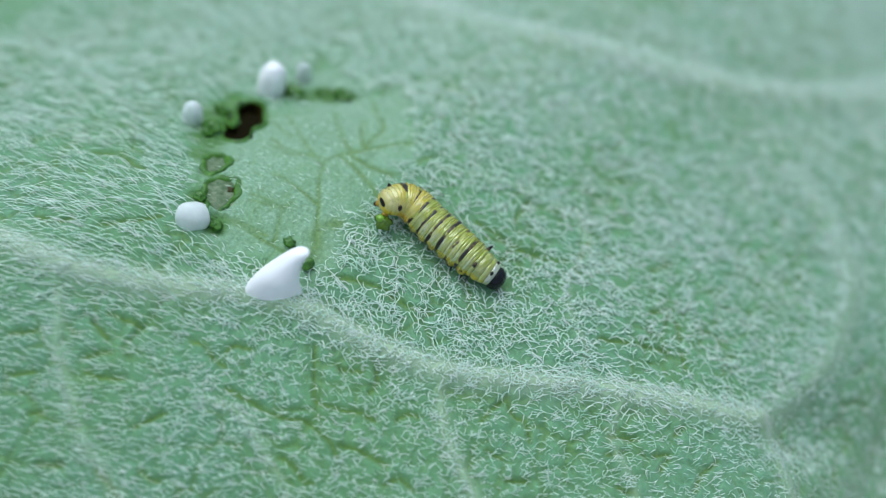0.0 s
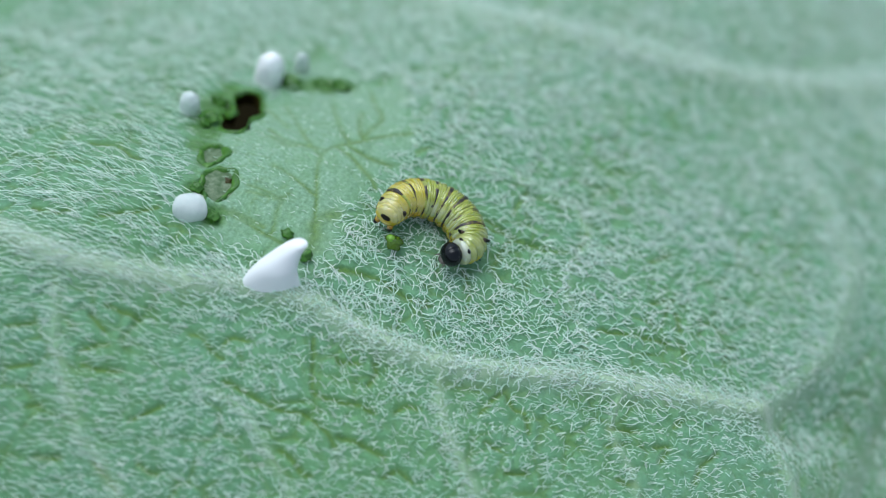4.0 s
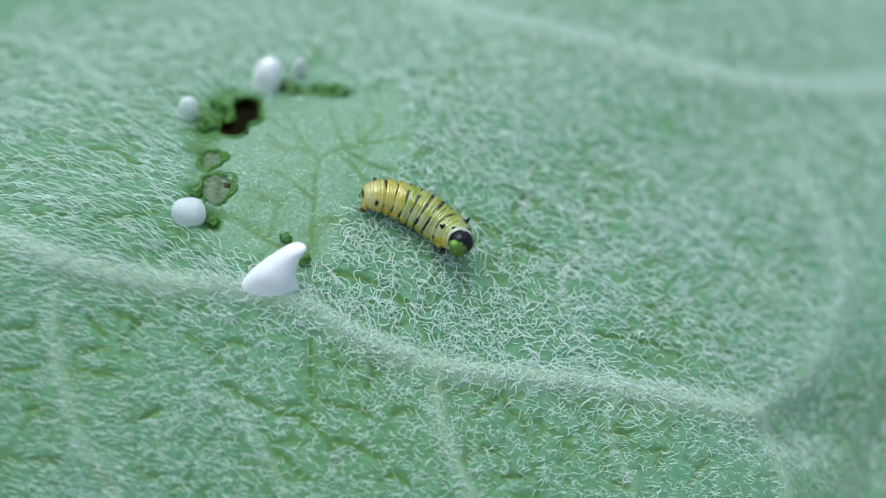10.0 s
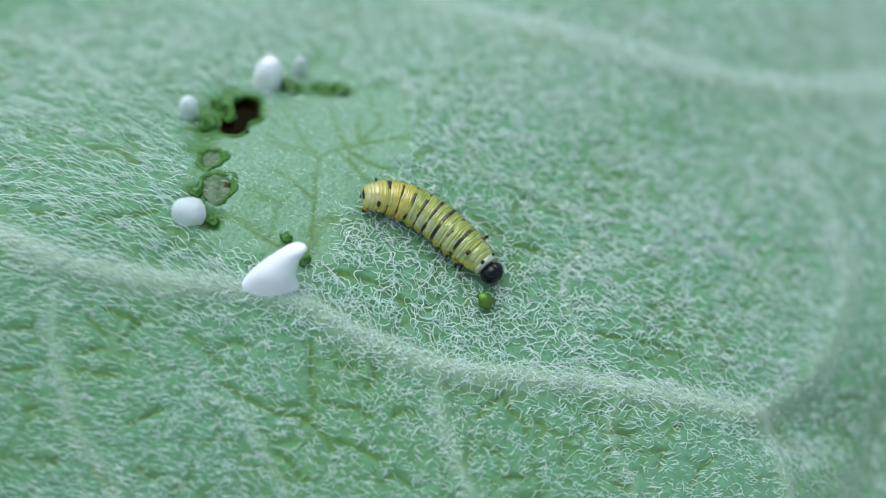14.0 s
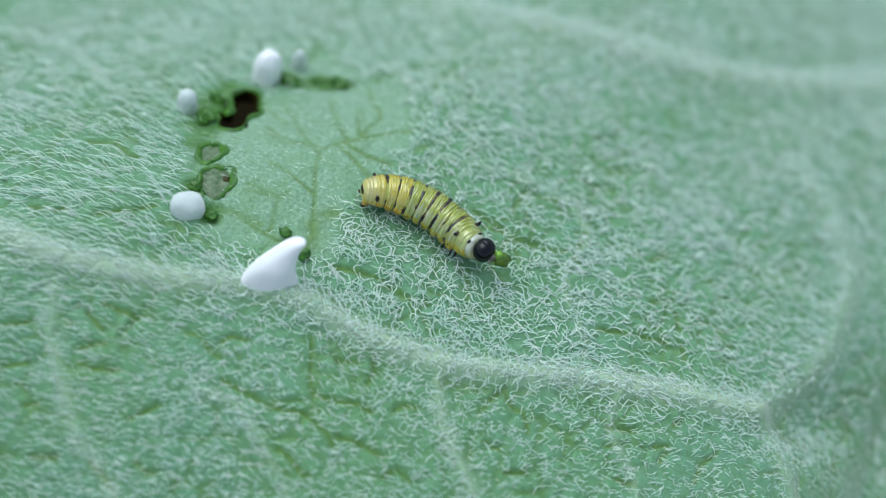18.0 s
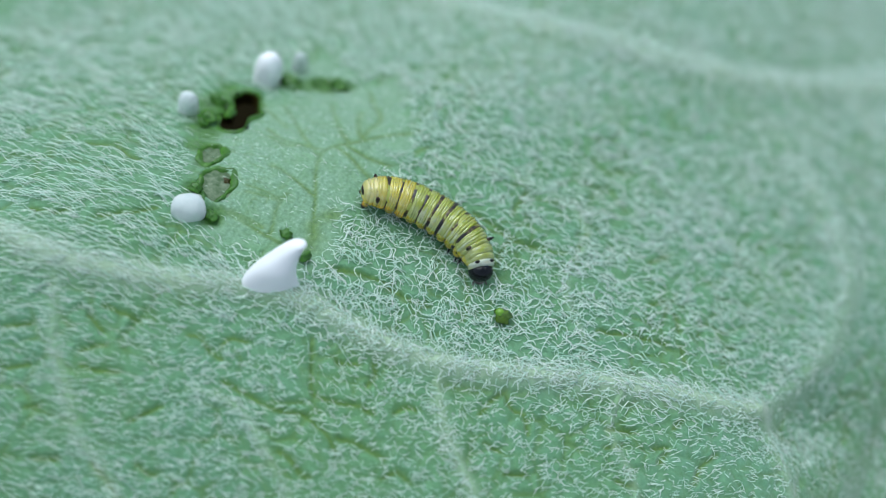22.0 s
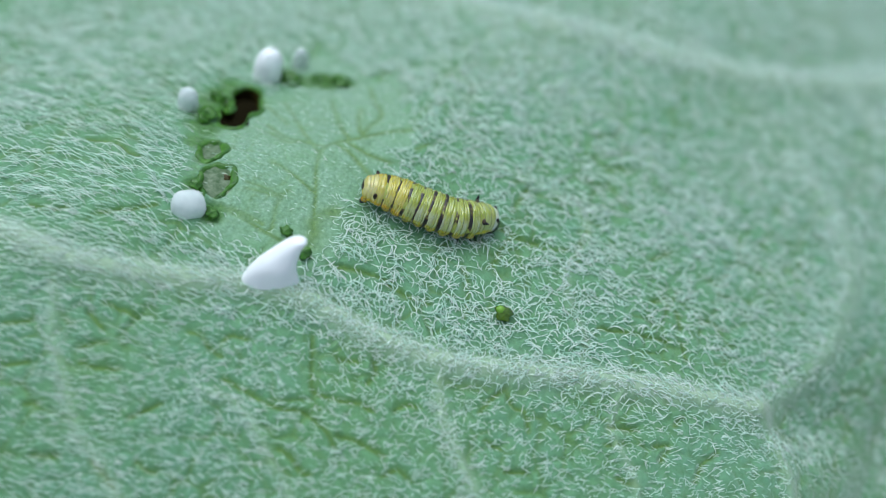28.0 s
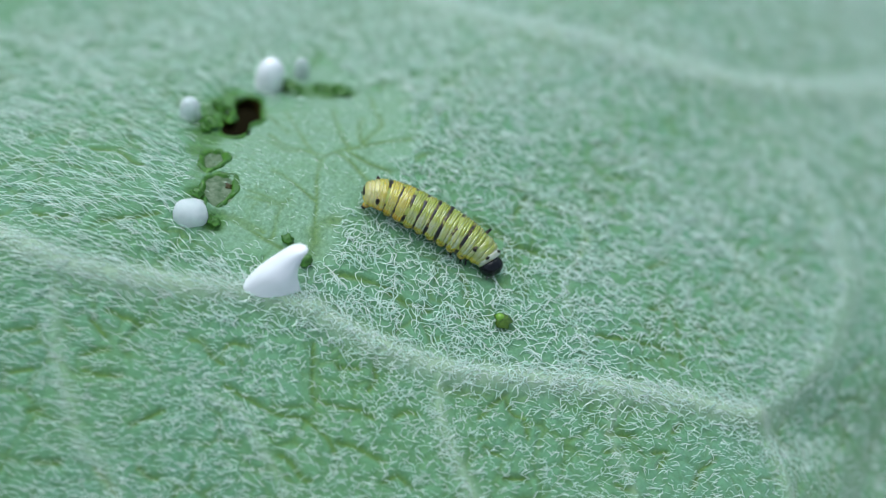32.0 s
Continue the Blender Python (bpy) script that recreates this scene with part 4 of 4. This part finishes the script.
def build_larva():
    rump = fold("rump", 0.022, 0.17, SKIN_RUMP, 1.0, 0.55)
    blob("anal_plate", SPOT, rump, (-0.155, 0, 0.10), (0.05, 0.20, 0.13), "black plate at the tail")
    bristles(rump, 0.32, 26, 0.2, 40)
    last = fold("annulet", 0.044, 0.13, SKIN_RUMP, 1.0, 0.20)
    for side in (-1, 1):
        foot = blob("anal_proleg", SKIN_TAIL, last, (-0.12, 0.24 * side, -0.36), (0.13, 0.11, 0.18))
        blob("foot", SPOT, foot, (-0.17, 0.27 * side, -0.44), (0.10, 0.09, 0.10), "black foot")
    spotted = fold("annulet", 0.070, 0.12, SKIN_RUMP, 1.0, 0.12)
    for side in (-1, 1):
        blob("tail_spot", SPOT_BROWN, spotted, (0.02, 0.43 * side, 0.22), (0.075, 0.09, 0.15), "dark brown spot beside the tail")
        spike("tail_tubercle", SPOT, spotted, (0.02, 0.42 * side, 0.28), (-0.02, 0.50 * side, 0.36), 0.07)
    bristles(spotted, 0.50, 12, 0.15, 41)
    fold("annulet", 0.095, 0.10, SKIN_TAIL, 1.0)
    fold("annulet", 0.117, 0.10, SKIN_TAIL, 1.0)
    for k in range(8):
        s = 0.146 + 0.081 * k
        skins = [SKIN_TAIL] * 4 if k < 2 else [random.choice((SKIN, SKIN_PALE)) for _ in range(4)]
        fold("stripe", s, 0.062, STRIPE, 0.975, 0.02, "thin broken black ring")
        rings = [fold("annulet", s + 0.0170 + 0.0156 * i, 0.071, skins[i], (0.985, 1.0, 1.005, 0.985)[i], 0.055) for i in range(4)]
        bristles(rings[1], girth(s), 12, 0.13, 50 + k)
        for side in (-1, 1):
            blob("side_lobe", SKIN_SIDE, rings[1], (0.05, girth(s) * 0.76 * side, -0.24), (0.17, 0.13, 0.15), "yellow lobe low on the side")
            blob("spiracle", SPOT, rings[2], (0.0, girth(s) * 0.90 * side, -0.10), (0.030, 0.035, 0.045), "tiny dark breathing hole")
        if k in (2, 3, 4, 5):
            for side in (-1, 1):
                foot = blob("proleg", SKIN, rings[2], (0, 0.28 * side, -0.50), (0.12, 0.11, 0.18))
                blob("foot", SPOT, foot, (0, 0.33 * side, -0.56), (0.08, 0.08, 0.10), "black foot")
        if k in (6, 7):
            for side in (-1, 1):
                spike("leg", BLACK, rings[2], (0, 0.30 * side, -0.40), (0.12, 0.60 * side, -0.58), 0.05)
    neck = fold("thorax_fold", 0.800, 0.10, SKIN, 1.0, 0.12)
    for side in (-1, 1):
        blob("spot", SPOT_BROWN, neck, (0.0, 0.385 * side, 0.415), (0.065, 0.12, 0.10), "dark brown spot under the horn")
        spike("tentacle", BLACK, neck, (0.0, 0.43 * side, 0.40), (0.05, 0.56 * side, 0.56), 0.065, "short black horn")
        spike("leg", BLACK, neck, (0, 0.28 * side, -0.38), (0.12, 0.58 * side, -0.54), 0.05)
    fold("thorax_fold", 0.835, 0.17, SKIN, 1.02, 0.10)
    fold("thorax_fold", 0.874, 0.13, SKIN, 1.0, 0.12)
    collar = fold("collar", 0.910, 0.13, SKIN_WHITE, 1.01, 0.14, "white collar behind the head")
    for side in (-1, 1):
        blob("spot", SPOT, collar, (0.0, 0.22 * side, 0.385), (0.055, 0.115, 0.06), "black spot on the white collar")
    bristles(collar, 0.45, 12, 0.14, 70)

    def cheeks(c):
        return Vector((c.x, c.y, c.z - 0.05 * max(0.0, 1 - (c.y / 0.06) ** 2) * max(0.0, c.z + 0.1)))

    head = blob("head", BLACK, larva, (0.0, 0, 0), (0.35, 0.42, 0.40), "shiny black head", 5, cheeks)
    blob("mouthparts", MOUTH, head, (0.25, 0, -0.24), (0.13, 0.18, 0.12), "pale brown mouthparts", 2)
    blob("upper_lip", MOUTH, head, (0.30, 0, -0.13), (0.05, 0.12, 0.05), "pale upper lip", 2)
    for side in (-1, 1):
        spike("antenna", MOUTH, head, (0.27, 0.20 * side, -0.20), (0.40, 0.26 * side, -0.28), 0.03)
    bristles(head, 0.38, 10, 0.10, 71)
    FOLDS.append((head, 0.985))


build_larva()

# ---- the pellet that it drops, turns to and carries off ----
pellet = crumb(0, 0, 0.26, FRASS, "wet green frass pellet on the leaf hairs", 5, "frass_pellet", 0.55)
tagged(pellet, category="frass")
pellet["group"] = ""
blob("wet_patch", plain("wet_patch", (0.10, 0.25, 0.015), (0.24, 0.42, 0.04), 0.2, 3000), pellet, (-0.14, -0.02, 0.12), (0.16, 0.15, 0.13), "lighter green patch")

# ---- the ground below the leaf: an added backdrop for the plant's dark interior ----
gm = bpy.data.meshes.new("ground")
gm.from_pydata([(-400, -400, -0.06), (400, -400, -0.06), (400, 400, -0.06), (-400, 400, -0.06)], [], [(0, 1, 2, 3)])
gm.materials.append(DARK_BACKDROP)
tagged(new("ground", gm), "added dark backdrop below the leaf", "ground", kind="structure")

# ---- what moves ----
CRAWL = {}
ROLLS = []


def crawl(t, tail_z, head_z, *points):
    """The larva's middle line at t, tail to head, in mm over the leaf."""
    z = [tail_z, (tail_z + 0.70) / 2] + [0.70] * (len(points) - 4) + [0.70 * 0.55 + head_z * 0.45, head_z]
    CRAWL[t] = [(x, y, q + float(base_z(x, y))) for (x, y), q in zip(points, z)]


def carry(t, x, y, z):
    ROLLS.append((t, pose(x * MM, y * MM, (z + float(base_z(x, y))) * MM)))


def even(points, n=40):
    """The curve through the points at even steps of its length."""
    p = np.array(smoothed(points, 10))
    d = np.concatenate([[0], np.cumsum(np.linalg.norm(np.diff(p, axis=0), axis=1))])
    return np.stack([np.interp(np.linspace(0, d[-1], n), d, p[:, i]) for i in range(3)], 1)


def pose_on(line, s):
    n = len(line) - 1
    u = min(max(s * n, 0), n - 1e-6)
    i = int(u)
    p = line[i] + (line[i + 1] - line[i]) * (u - i)
    lo, hi = line[max(0, i - 2)], line[min(n, i + 3)]
    x = Vector(hi - lo).normalized()
    y = Vector((0, 0, 1)).cross(x).normalized()
    z = x.cross(y)
    m = Matrix((x, y, z)).transposed().to_4x4()
    m.translation = Vector(p) * MM
    return m


def motions():
    crawl(0, 0.95, 0.55, (-2.71, 0.17), (-2.02, 0.83), (-0.92, 0.55), (0.23, 0.23), (1.22, 0.00), (1.87, -0.05))
    crawl(0.5, 0.95, 0.55, (-2.79, 0.32), (-2.05, 0.82), (-0.99, 0.63), (0.16, 0.38), (1.24, 0.10), (1.85, -0.02))
    crawl(1, 0.95, 0.55, (-2.57, -0.12), (-2.07, 0.68), (-1.08, 0.65), (0.14, 0.36), (1.20, 0.14), (1.82, 0.14))
    crawl(1.5, 0.95, 0.6, (-2.46, -0.51), (-2.07, 0.53), (-1.13, 0.61), (0.07, 0.35), (1.10, 0.18), (1.76, 0.07))
    crawl(2, 0.95, 0.6, (-2.37, -0.15), (-1.85, 0.66), (-0.90, 0.59), (0.13, 0.31), (0.99, 0.02), (1.60, -0.27))
    crawl(2.5, 0.95, 0.65, (-2.54, -0.40), (-2.09, 0.63), (-1.09, 0.91), (0.09, 0.72), (0.93, 0.32), (1.30, -0.46))
    crawl(3, 0.95, 0.8, (-2.40, -0.43), (-2.09, 0.63), (-1.11, 1.10), (0.05, 0.96), (0.96, 0.57), (1.14, 0.02))
    crawl(3.5, 0.95, 0.8, (-2.23, -0.58), (-1.97, 0.55), (-1.06, 1.16), (0.04, 1.03), (0.83, 0.25), (0.47, -0.61))
    crawl(5.5, 0.9, 1, (-2.03, -0.60), (-2.03, 0.38), (-1.24, 1.04), (-0.13, 0.72), (0.06, -0.29), (-0.53, -0.64), (-1.14, -0.55))
    crawl(6, 0.8, 0.7, (-2.29, -0.48), (-2.05, 0.31), (-1.38, 0.79), (-0.36, 0.60), (0.03, -0.29), (-0.45, -0.81), (-1.12, -1.16))
    crawl(6.5, 0.75, 0.6, (-2.42, -0.28), (-1.96, 0.35), (-1.11, 0.76), (-0.14, 0.35), (-0.04, -0.53), (-0.58, -0.88), (-1.28, -1.13))
    crawl(7, 0.7, 0.6, (-2.76, -0.20), (-2.20, 0.39), (-1.20, 0.81), (-0.14, 0.46), (0.06, -0.47), (-0.57, -0.76), (-1.26, -0.79))
    crawl(7.5, 0.7, 0.55, (-3.17, 0.23), (-2.47, 0.60), (-1.44, 0.96), (-0.26, 0.76), (0.02, -0.31), (-0.52, -0.72), (-1.10, -0.81))
    crawl(8, 0.7, 0.55, (-3.22, 0.21), (-2.44, 0.68), (-1.43, 1.03), (-0.29, 0.80), (0.09, -0.29), (-0.49, -0.75), (-0.97, -0.93))
    crawl(8.5, 0.7, 0.55, (-3.22, 0.16), (-2.44, 0.63), (-1.46, 0.96), (-0.29, 0.74), (0.11, -0.33), (-0.39, -0.83), (-0.84, -1.02))
    crawl(9, 0.7, 0.75, (-3.20, 0.18), (-2.42, 0.58), (-1.33, 0.74), (-0.38, 0.58), (0.21, 0.15), (0.35, -0.41))
    crawl(9.2, 0.7, 1.2, (-3.23, 0.18), (-2.38, 0.57), (-1.32, 0.72), (-0.29, 0.53), (0.39, 0.17), (0.51, 0.14))
    crawl(9.5, 0.7, 1.5, (-3.21, 0.20), (-2.40, 0.57), (-1.34, 0.72), (-0.21, 0.52), (0.43, 0.23), (0.57, 0.54))
    crawl(10, 0.7, 1.6, (-3.22, 0.20), (-2.41, 0.62), (-1.37, 0.75), (-0.42, 0.59), (0.19, 0.14), (0.37, -0.27))
    crawl(10.5, 0.7, 1.5, (-3.29, 0.27), (-2.45, 0.70), (-1.34, 0.80), (-0.34, 0.68), (0.31, 0.24), (0.54, -0.17))
    crawl(11, 0.7, 1.2, (-3.24, 0.23), (-2.49, 0.69), (-1.48, 0.88), (-0.45, 0.69), (0.36, 0.19), (0.65, -0.37))
    crawl(11.5, 0.7, 1, (-3.21, 0.17), (-2.44, 0.59), (-1.37, 0.74), (-0.23, 0.48), (0.55, 0.06), (0.96, -0.31))
    crawl(12, 0.7, 0.65, (-3.22, 0.19), (-2.43, 0.63), (-1.23, 0.75), (0.02, 0.41), (1.08, -0.21), (1.75, -0.81))
    crawl(12.5, 0.7, 0.65, (-3.24, 0.15), (-2.40, 0.69), (-1.17, 0.72), (0.02, 0.53), (1.11, 0.04), (1.81, -0.28))
    crawl(13, 0.7, 0.65, (-3.20, 0.12), (-2.37, 0.59), (-1.24, 0.66), (-0.03, 0.38), (1.08, -0.02), (1.91, -0.40))
    crawl(13.5, 0.7, 0.65, (-3.19, 0.09), (-2.31, 0.55), (-1.10, 0.64), (0.10, 0.39), (1.06, -0.03), (1.68, -0.43))
    crawl(14, 0.7, 0.65, (-3.21, 0.15), (-2.29, 0.64), (-1.13, 0.70), (0.06, 0.43), (1.15, 0.10), (1.80, -0.18))
    crawl(14.5, 0.7, 0.65, (-3.24, 0.14), (-2.36, 0.60), (-1.15, 0.69), (0.06, 0.44), (1.02, 0.02), (1.58, -0.39))
    crawl(16.5, 0.7, 0.65, (-3.17, 0.07), (-2.27, 0.54), (-1.13, 0.59), (-0.05, 0.26), (0.89, -0.24), (1.32, -0.87))
    crawl(17, 0.7, 0.65, (-3.24, 0.23), (-2.41, 0.77), (-1.26, 0.86), (-0.11, 0.53), (0.86, -0.03), (1.39, -0.67))
    crawl(17.2, 0.7, 0.8, (-3.21, 0.17), (-2.34, 0.70), (-1.20, 0.80), (-0.00, 0.50), (0.86, 0.12), (1.35, -0.19))
    crawl(17.4, 0.7, 1.2, (-3.20, 0.15), (-2.35, 0.66), (-1.25, 0.77), (-0.11, 0.52), (0.77, 0.06), (1.14, -0.14))
    crawl(17.5, 0.7, 1.3, (-3.22, 0.20), (-2.36, 0.68), (-1.26, 0.79), (-0.11, 0.53), (0.70, 0.05), (1.12, -0.09))
    crawl(18, 0.7, 1.3, (-3.22, 0.11), (-2.36, 0.59), (-1.18, 0.75), (0.01, 0.52), (0.82, 0.04), (1.27, -0.11))
    crawl(18.5, 0.7, 0.8, (-3.18, 0.09), (-2.29, 0.59), (-1.18, 0.66), (-0.05, 0.44), (1.02, 0.09), (1.67, 0.03))
    crawl(19, 0.7, 0.6, (-3.17, 0.06), (-2.28, 0.49), (-1.07, 0.55), (0.29, 0.29), (1.61, -0.06), (2.56, -0.23))
    crawl(19.5, 0.7, 0.6, (-3.18, 0.09), (-2.26, 0.58), (-1.04, 0.64), (0.28, 0.35), (1.40, -0.28), (2.06, -0.78))
    crawl(20, 0.7, 0.55, (-3.19, 0.04), (-2.33, 0.52), (-1.00, 0.66), (0.22, 0.38), (1.35, -0.04), (1.96, -0.33))
    crawl(20.5, 0.7, 0.6, (-3.18, 0.08), (-2.27, 0.52), (-0.98, 0.63), (0.20, 0.34), (1.24, -0.16), (1.79, -0.69))
    crawl(21, 0.7, 0.6, (-3.18, 0.08), (-2.31, 0.54), (-1.04, 0.63), (0.19, 0.37), (1.31, 0.11), (2.14, 0.19))
    crawl(21.5, 0.7, 0.55, (-3.19, 0.12), (-2.27, 0.61), (-1.04, 0.64), (0.19, 0.45), (1.25, 0.06), (1.97, -0.25))
    crawl(22, 0.7, 0.5, (-3.25, 0.14), (-2.38, 0.59), (-1.10, 0.73), (0.13, 0.57), (1.07, 0.11), (1.48, -0.41))
    crawl(22.5, 0.7, 0.6, (-3.22, 0.15), (-2.32, 0.62), (-1.08, 0.85), (0.03, 0.66), (0.70, -0.12), (0.71, -0.89))
    crawl(23, 0.7, 0.55, (-3.19, 0.10), (-2.43, 0.52), (-1.37, 0.72), (-0.26, 0.60), (0.47, -0.05), (0.72, -1.04))
    crawl(23.5, 0.7, 0.6, (-3.21, 0.15), (-2.26, 0.57), (-1.05, 0.64), (0.13, 0.45), (0.99, -0.09), (1.52, -0.42))
    crawl(24, 0.7, 0.7, (-3.27, 0.16), (-2.37, 0.56), (-1.10, 0.73), (0.03, 0.43), (0.70, -0.26), (0.85, -0.89))
    crawl(24.5, 0.7, 0.6, (-3.25, 0.20), (-2.31, 0.58), (-1.00, 0.66), (0.18, 0.39), (1.19, -0.05), (1.64, -0.47))
    crawl(25, 0.7, 0.45, (-3.22, 0.19), (-2.38, 0.65), (-1.19, 0.78), (0.06, 0.63), (1.10, 0.25), (1.53, -0.16))
    crawl(25.5, 0.7, 0.3, (-3.22, 0.13), (-2.29, 0.59), (-1.15, 0.68), (0.10, 0.58), (1.16, 0.56), (1.44, 0.58))
    crawl(27.5, 0.7, 0.3, (-3.29, 0.18), (-2.40, 0.61), (-1.16, 0.61), (-0.05, 0.72), (0.71, 1.49), (1.01, 1.92))
    crawl(28, 0.7, 0.3, (-3.27, 0.21), (-2.44, 0.48), (-1.34, 0.59), (-0.16, 0.82), (0.76, 1.51), (1.05, 1.66))
    crawl(28.5, 0.7, 0.5, (-3.24, 0.21), (-2.48, 0.44), (-1.33, 0.45), (-0.15, 0.73), (0.84, 1.47), (1.40, 1.76))
    crawl(28.8, 0.7, 0.6, (-3.27, 0.20), (-2.45, 0.51), (-1.29, 0.49), (-0.06, 0.76), (0.84, 1.61), (1.21, 2.29))
    crawl(29, 0.7, 0.7, (-3.29, 0.30), (-2.46, 0.53), (-1.29, 0.57), (-0.03, 0.89), (0.78, 1.73), (0.91, 2.49))
    crawl(29.5, 0.7, 0.7, (-3.30, 0.33), (-2.47, 0.48), (-1.31, 0.47), (-0.19, 0.85), (0.64, 1.71), (1.04, 2.57))
    crawl(30, 0.7, 0.4, (-3.31, 0.33), (-2.52, 0.53), (-1.37, 0.55), (-0.19, 0.85), (0.81, 1.64), (1.60, 2.12))
    crawl(30.5, 0.7, 0.4, (-3.30, 0.31), (-2.44, 0.48), (-1.28, 0.54), (-0.08, 0.74), (0.96, 1.20), (1.50, 1.17))
    crawl(31, 0.7, 0.4, (-3.28, 0.27), (-2.46, 0.53), (-1.22, 0.53), (0.01, 0.67), (1.17, 0.83), (1.63, 0.78))
    crawl(31.5, 0.7, 0.4, (-3.30, 0.31), (-2.56, 0.59), (-1.40, 0.58), (-0.11, 0.65), (1.17, 0.76), (1.84, 0.73))
    crawl(32, 0.7, 0.4, (-3.31, 0.31), (-2.54, 0.62), (-1.34, 0.67), (-0.04, 0.63), (1.12, 0.52), (1.64, 0.24))
    carry(0, -2.41, -0.23, 0.60)
    carry(0.5, -2.30, -0.07, 0.60)
    carry(1, -1.95, -0.66, 0.50)
    carry(1.5, -2.11, -1.02, 0.50)
    carry(2, -1.90, -0.52, 0.50)
    carry(2.5, -2.08, -0.66, 0.45)
    carry(3, -1.78, -0.66, 0.40)
    carry(3.5, -1.70, -0.88, 0.40)
    carry(5.5, -1.20, -0.67, 0.40)
    carry(6, -1.34, -0.17, 0.40)
    carry(6.5, -1.34, -0.29, 0.40)
    carry(7, -1.08, -0.39, 0.28)
    carry(7.5, -0.90, -0.40, 0.25)
    carry(8, -0.81, -0.37, 0.25)
    carry(8.5, -0.67, -0.60, 0.25)
    carry(9, -0.19, -0.82, 0.45)
    carry(9.2, 0.36, -0.72, 1.40)
    carry(9.5, 0.61, 0.00, 1.90)
    carry(10, 0.33, -0.72, 1.90)
    carry(10.5, 0.58, -0.56, 1.80)
    carry(11, 0.74, -0.87, 1.20)
    carry(11.5, 1.39, -0.73, 0.70)
    carry(12, 2.06, -1.22, 0.40)
    carry(12.5, 2.35, -1.03, 0.35)
    carry(13, 2.13, -1.06, 0.35)
    carry(13.5, 2.03, -1.04, 0.35)
    carry(14, 1.97, -1.01, 0.35)
    carry(14.5, 1.83, -1.10, 0.35)
    carry(16.5, 1.84, -1.15, 0.35)
    carry(17, 1.84, -1.14, 0.35)
    carry(17.2, 1.82, -0.78, 0.70)
    carry(17.4, 1.59, -0.40, 1.20)
    carry(17.5, 1.60, -0.08, 1.20)
    carry(18, 1.84, -0.01, 1.20)
    carry(18.2, 1.83, 0.45, 1.20)
    carry(18.4, 2.70, -1.29, 0.30)
    carry(18.5, 2.68, -1.31, 0.30)
    carry(19, 2.72, -1.29, 0.25)
    carry(32, 2.72, -1.29, 0.25)
    times = sorted(CRAWL)
    lines = {t: even(CRAWL[t]) for t in times}
    # between the far-apart times the body bends over by way of the shapes between
    for a, b in list(zip(times, times[1:])):
        if b - a > 1.5:
            for i in (1, 2, 3):
                w = i / 4
                w = w * w * (3 - 2 * w)
                lines[a + (b - a) * i / 4] = lines[a] * (1 - w) + lines[b] * w
    # how far the head is drawn down under the collar
    tucked = [(0, 0.7), (0.5, 0.7), (1, 0.4), (1.5, 0), (19.5, 0), (20, 0.3), (20.5, 0.3), (21, 0.2), (21.5, 0.2), (22, 0.9), (22.5, 0.5), (23, 0.4), (23.5, 0.1), (24, 0),
              (24.5, 0.3), (25, 0.8), (25.5, 1.1), (27.5, 1.1), (28, 1.0), (28.5, 0.8), (28.8, 0.5), (29, 0.1), (29.5, 0.2), (30, 0.4), (30.5, 0.9), (31, 0.8), (31.5, 0.4), (32, 0.5)]
    for ob, s in FOLDS:
        rows = []
        for t in sorted(lines):
            d = float(np.interp(t, *zip(*tucked)))
            if s == 0.985:  # the head goes down, and the body closes up over it
                rows.append((t, pose_on(lines[t], s) @ pose(-0.04 * d * MM, 0, -0.10 * d * MM)))
            else:
                rows.append((t, pose_on(lines[t], s + 0.045 * d * s * s)))
        walk(ob, rows)
    walk(pellet, ROLLS)


motions()
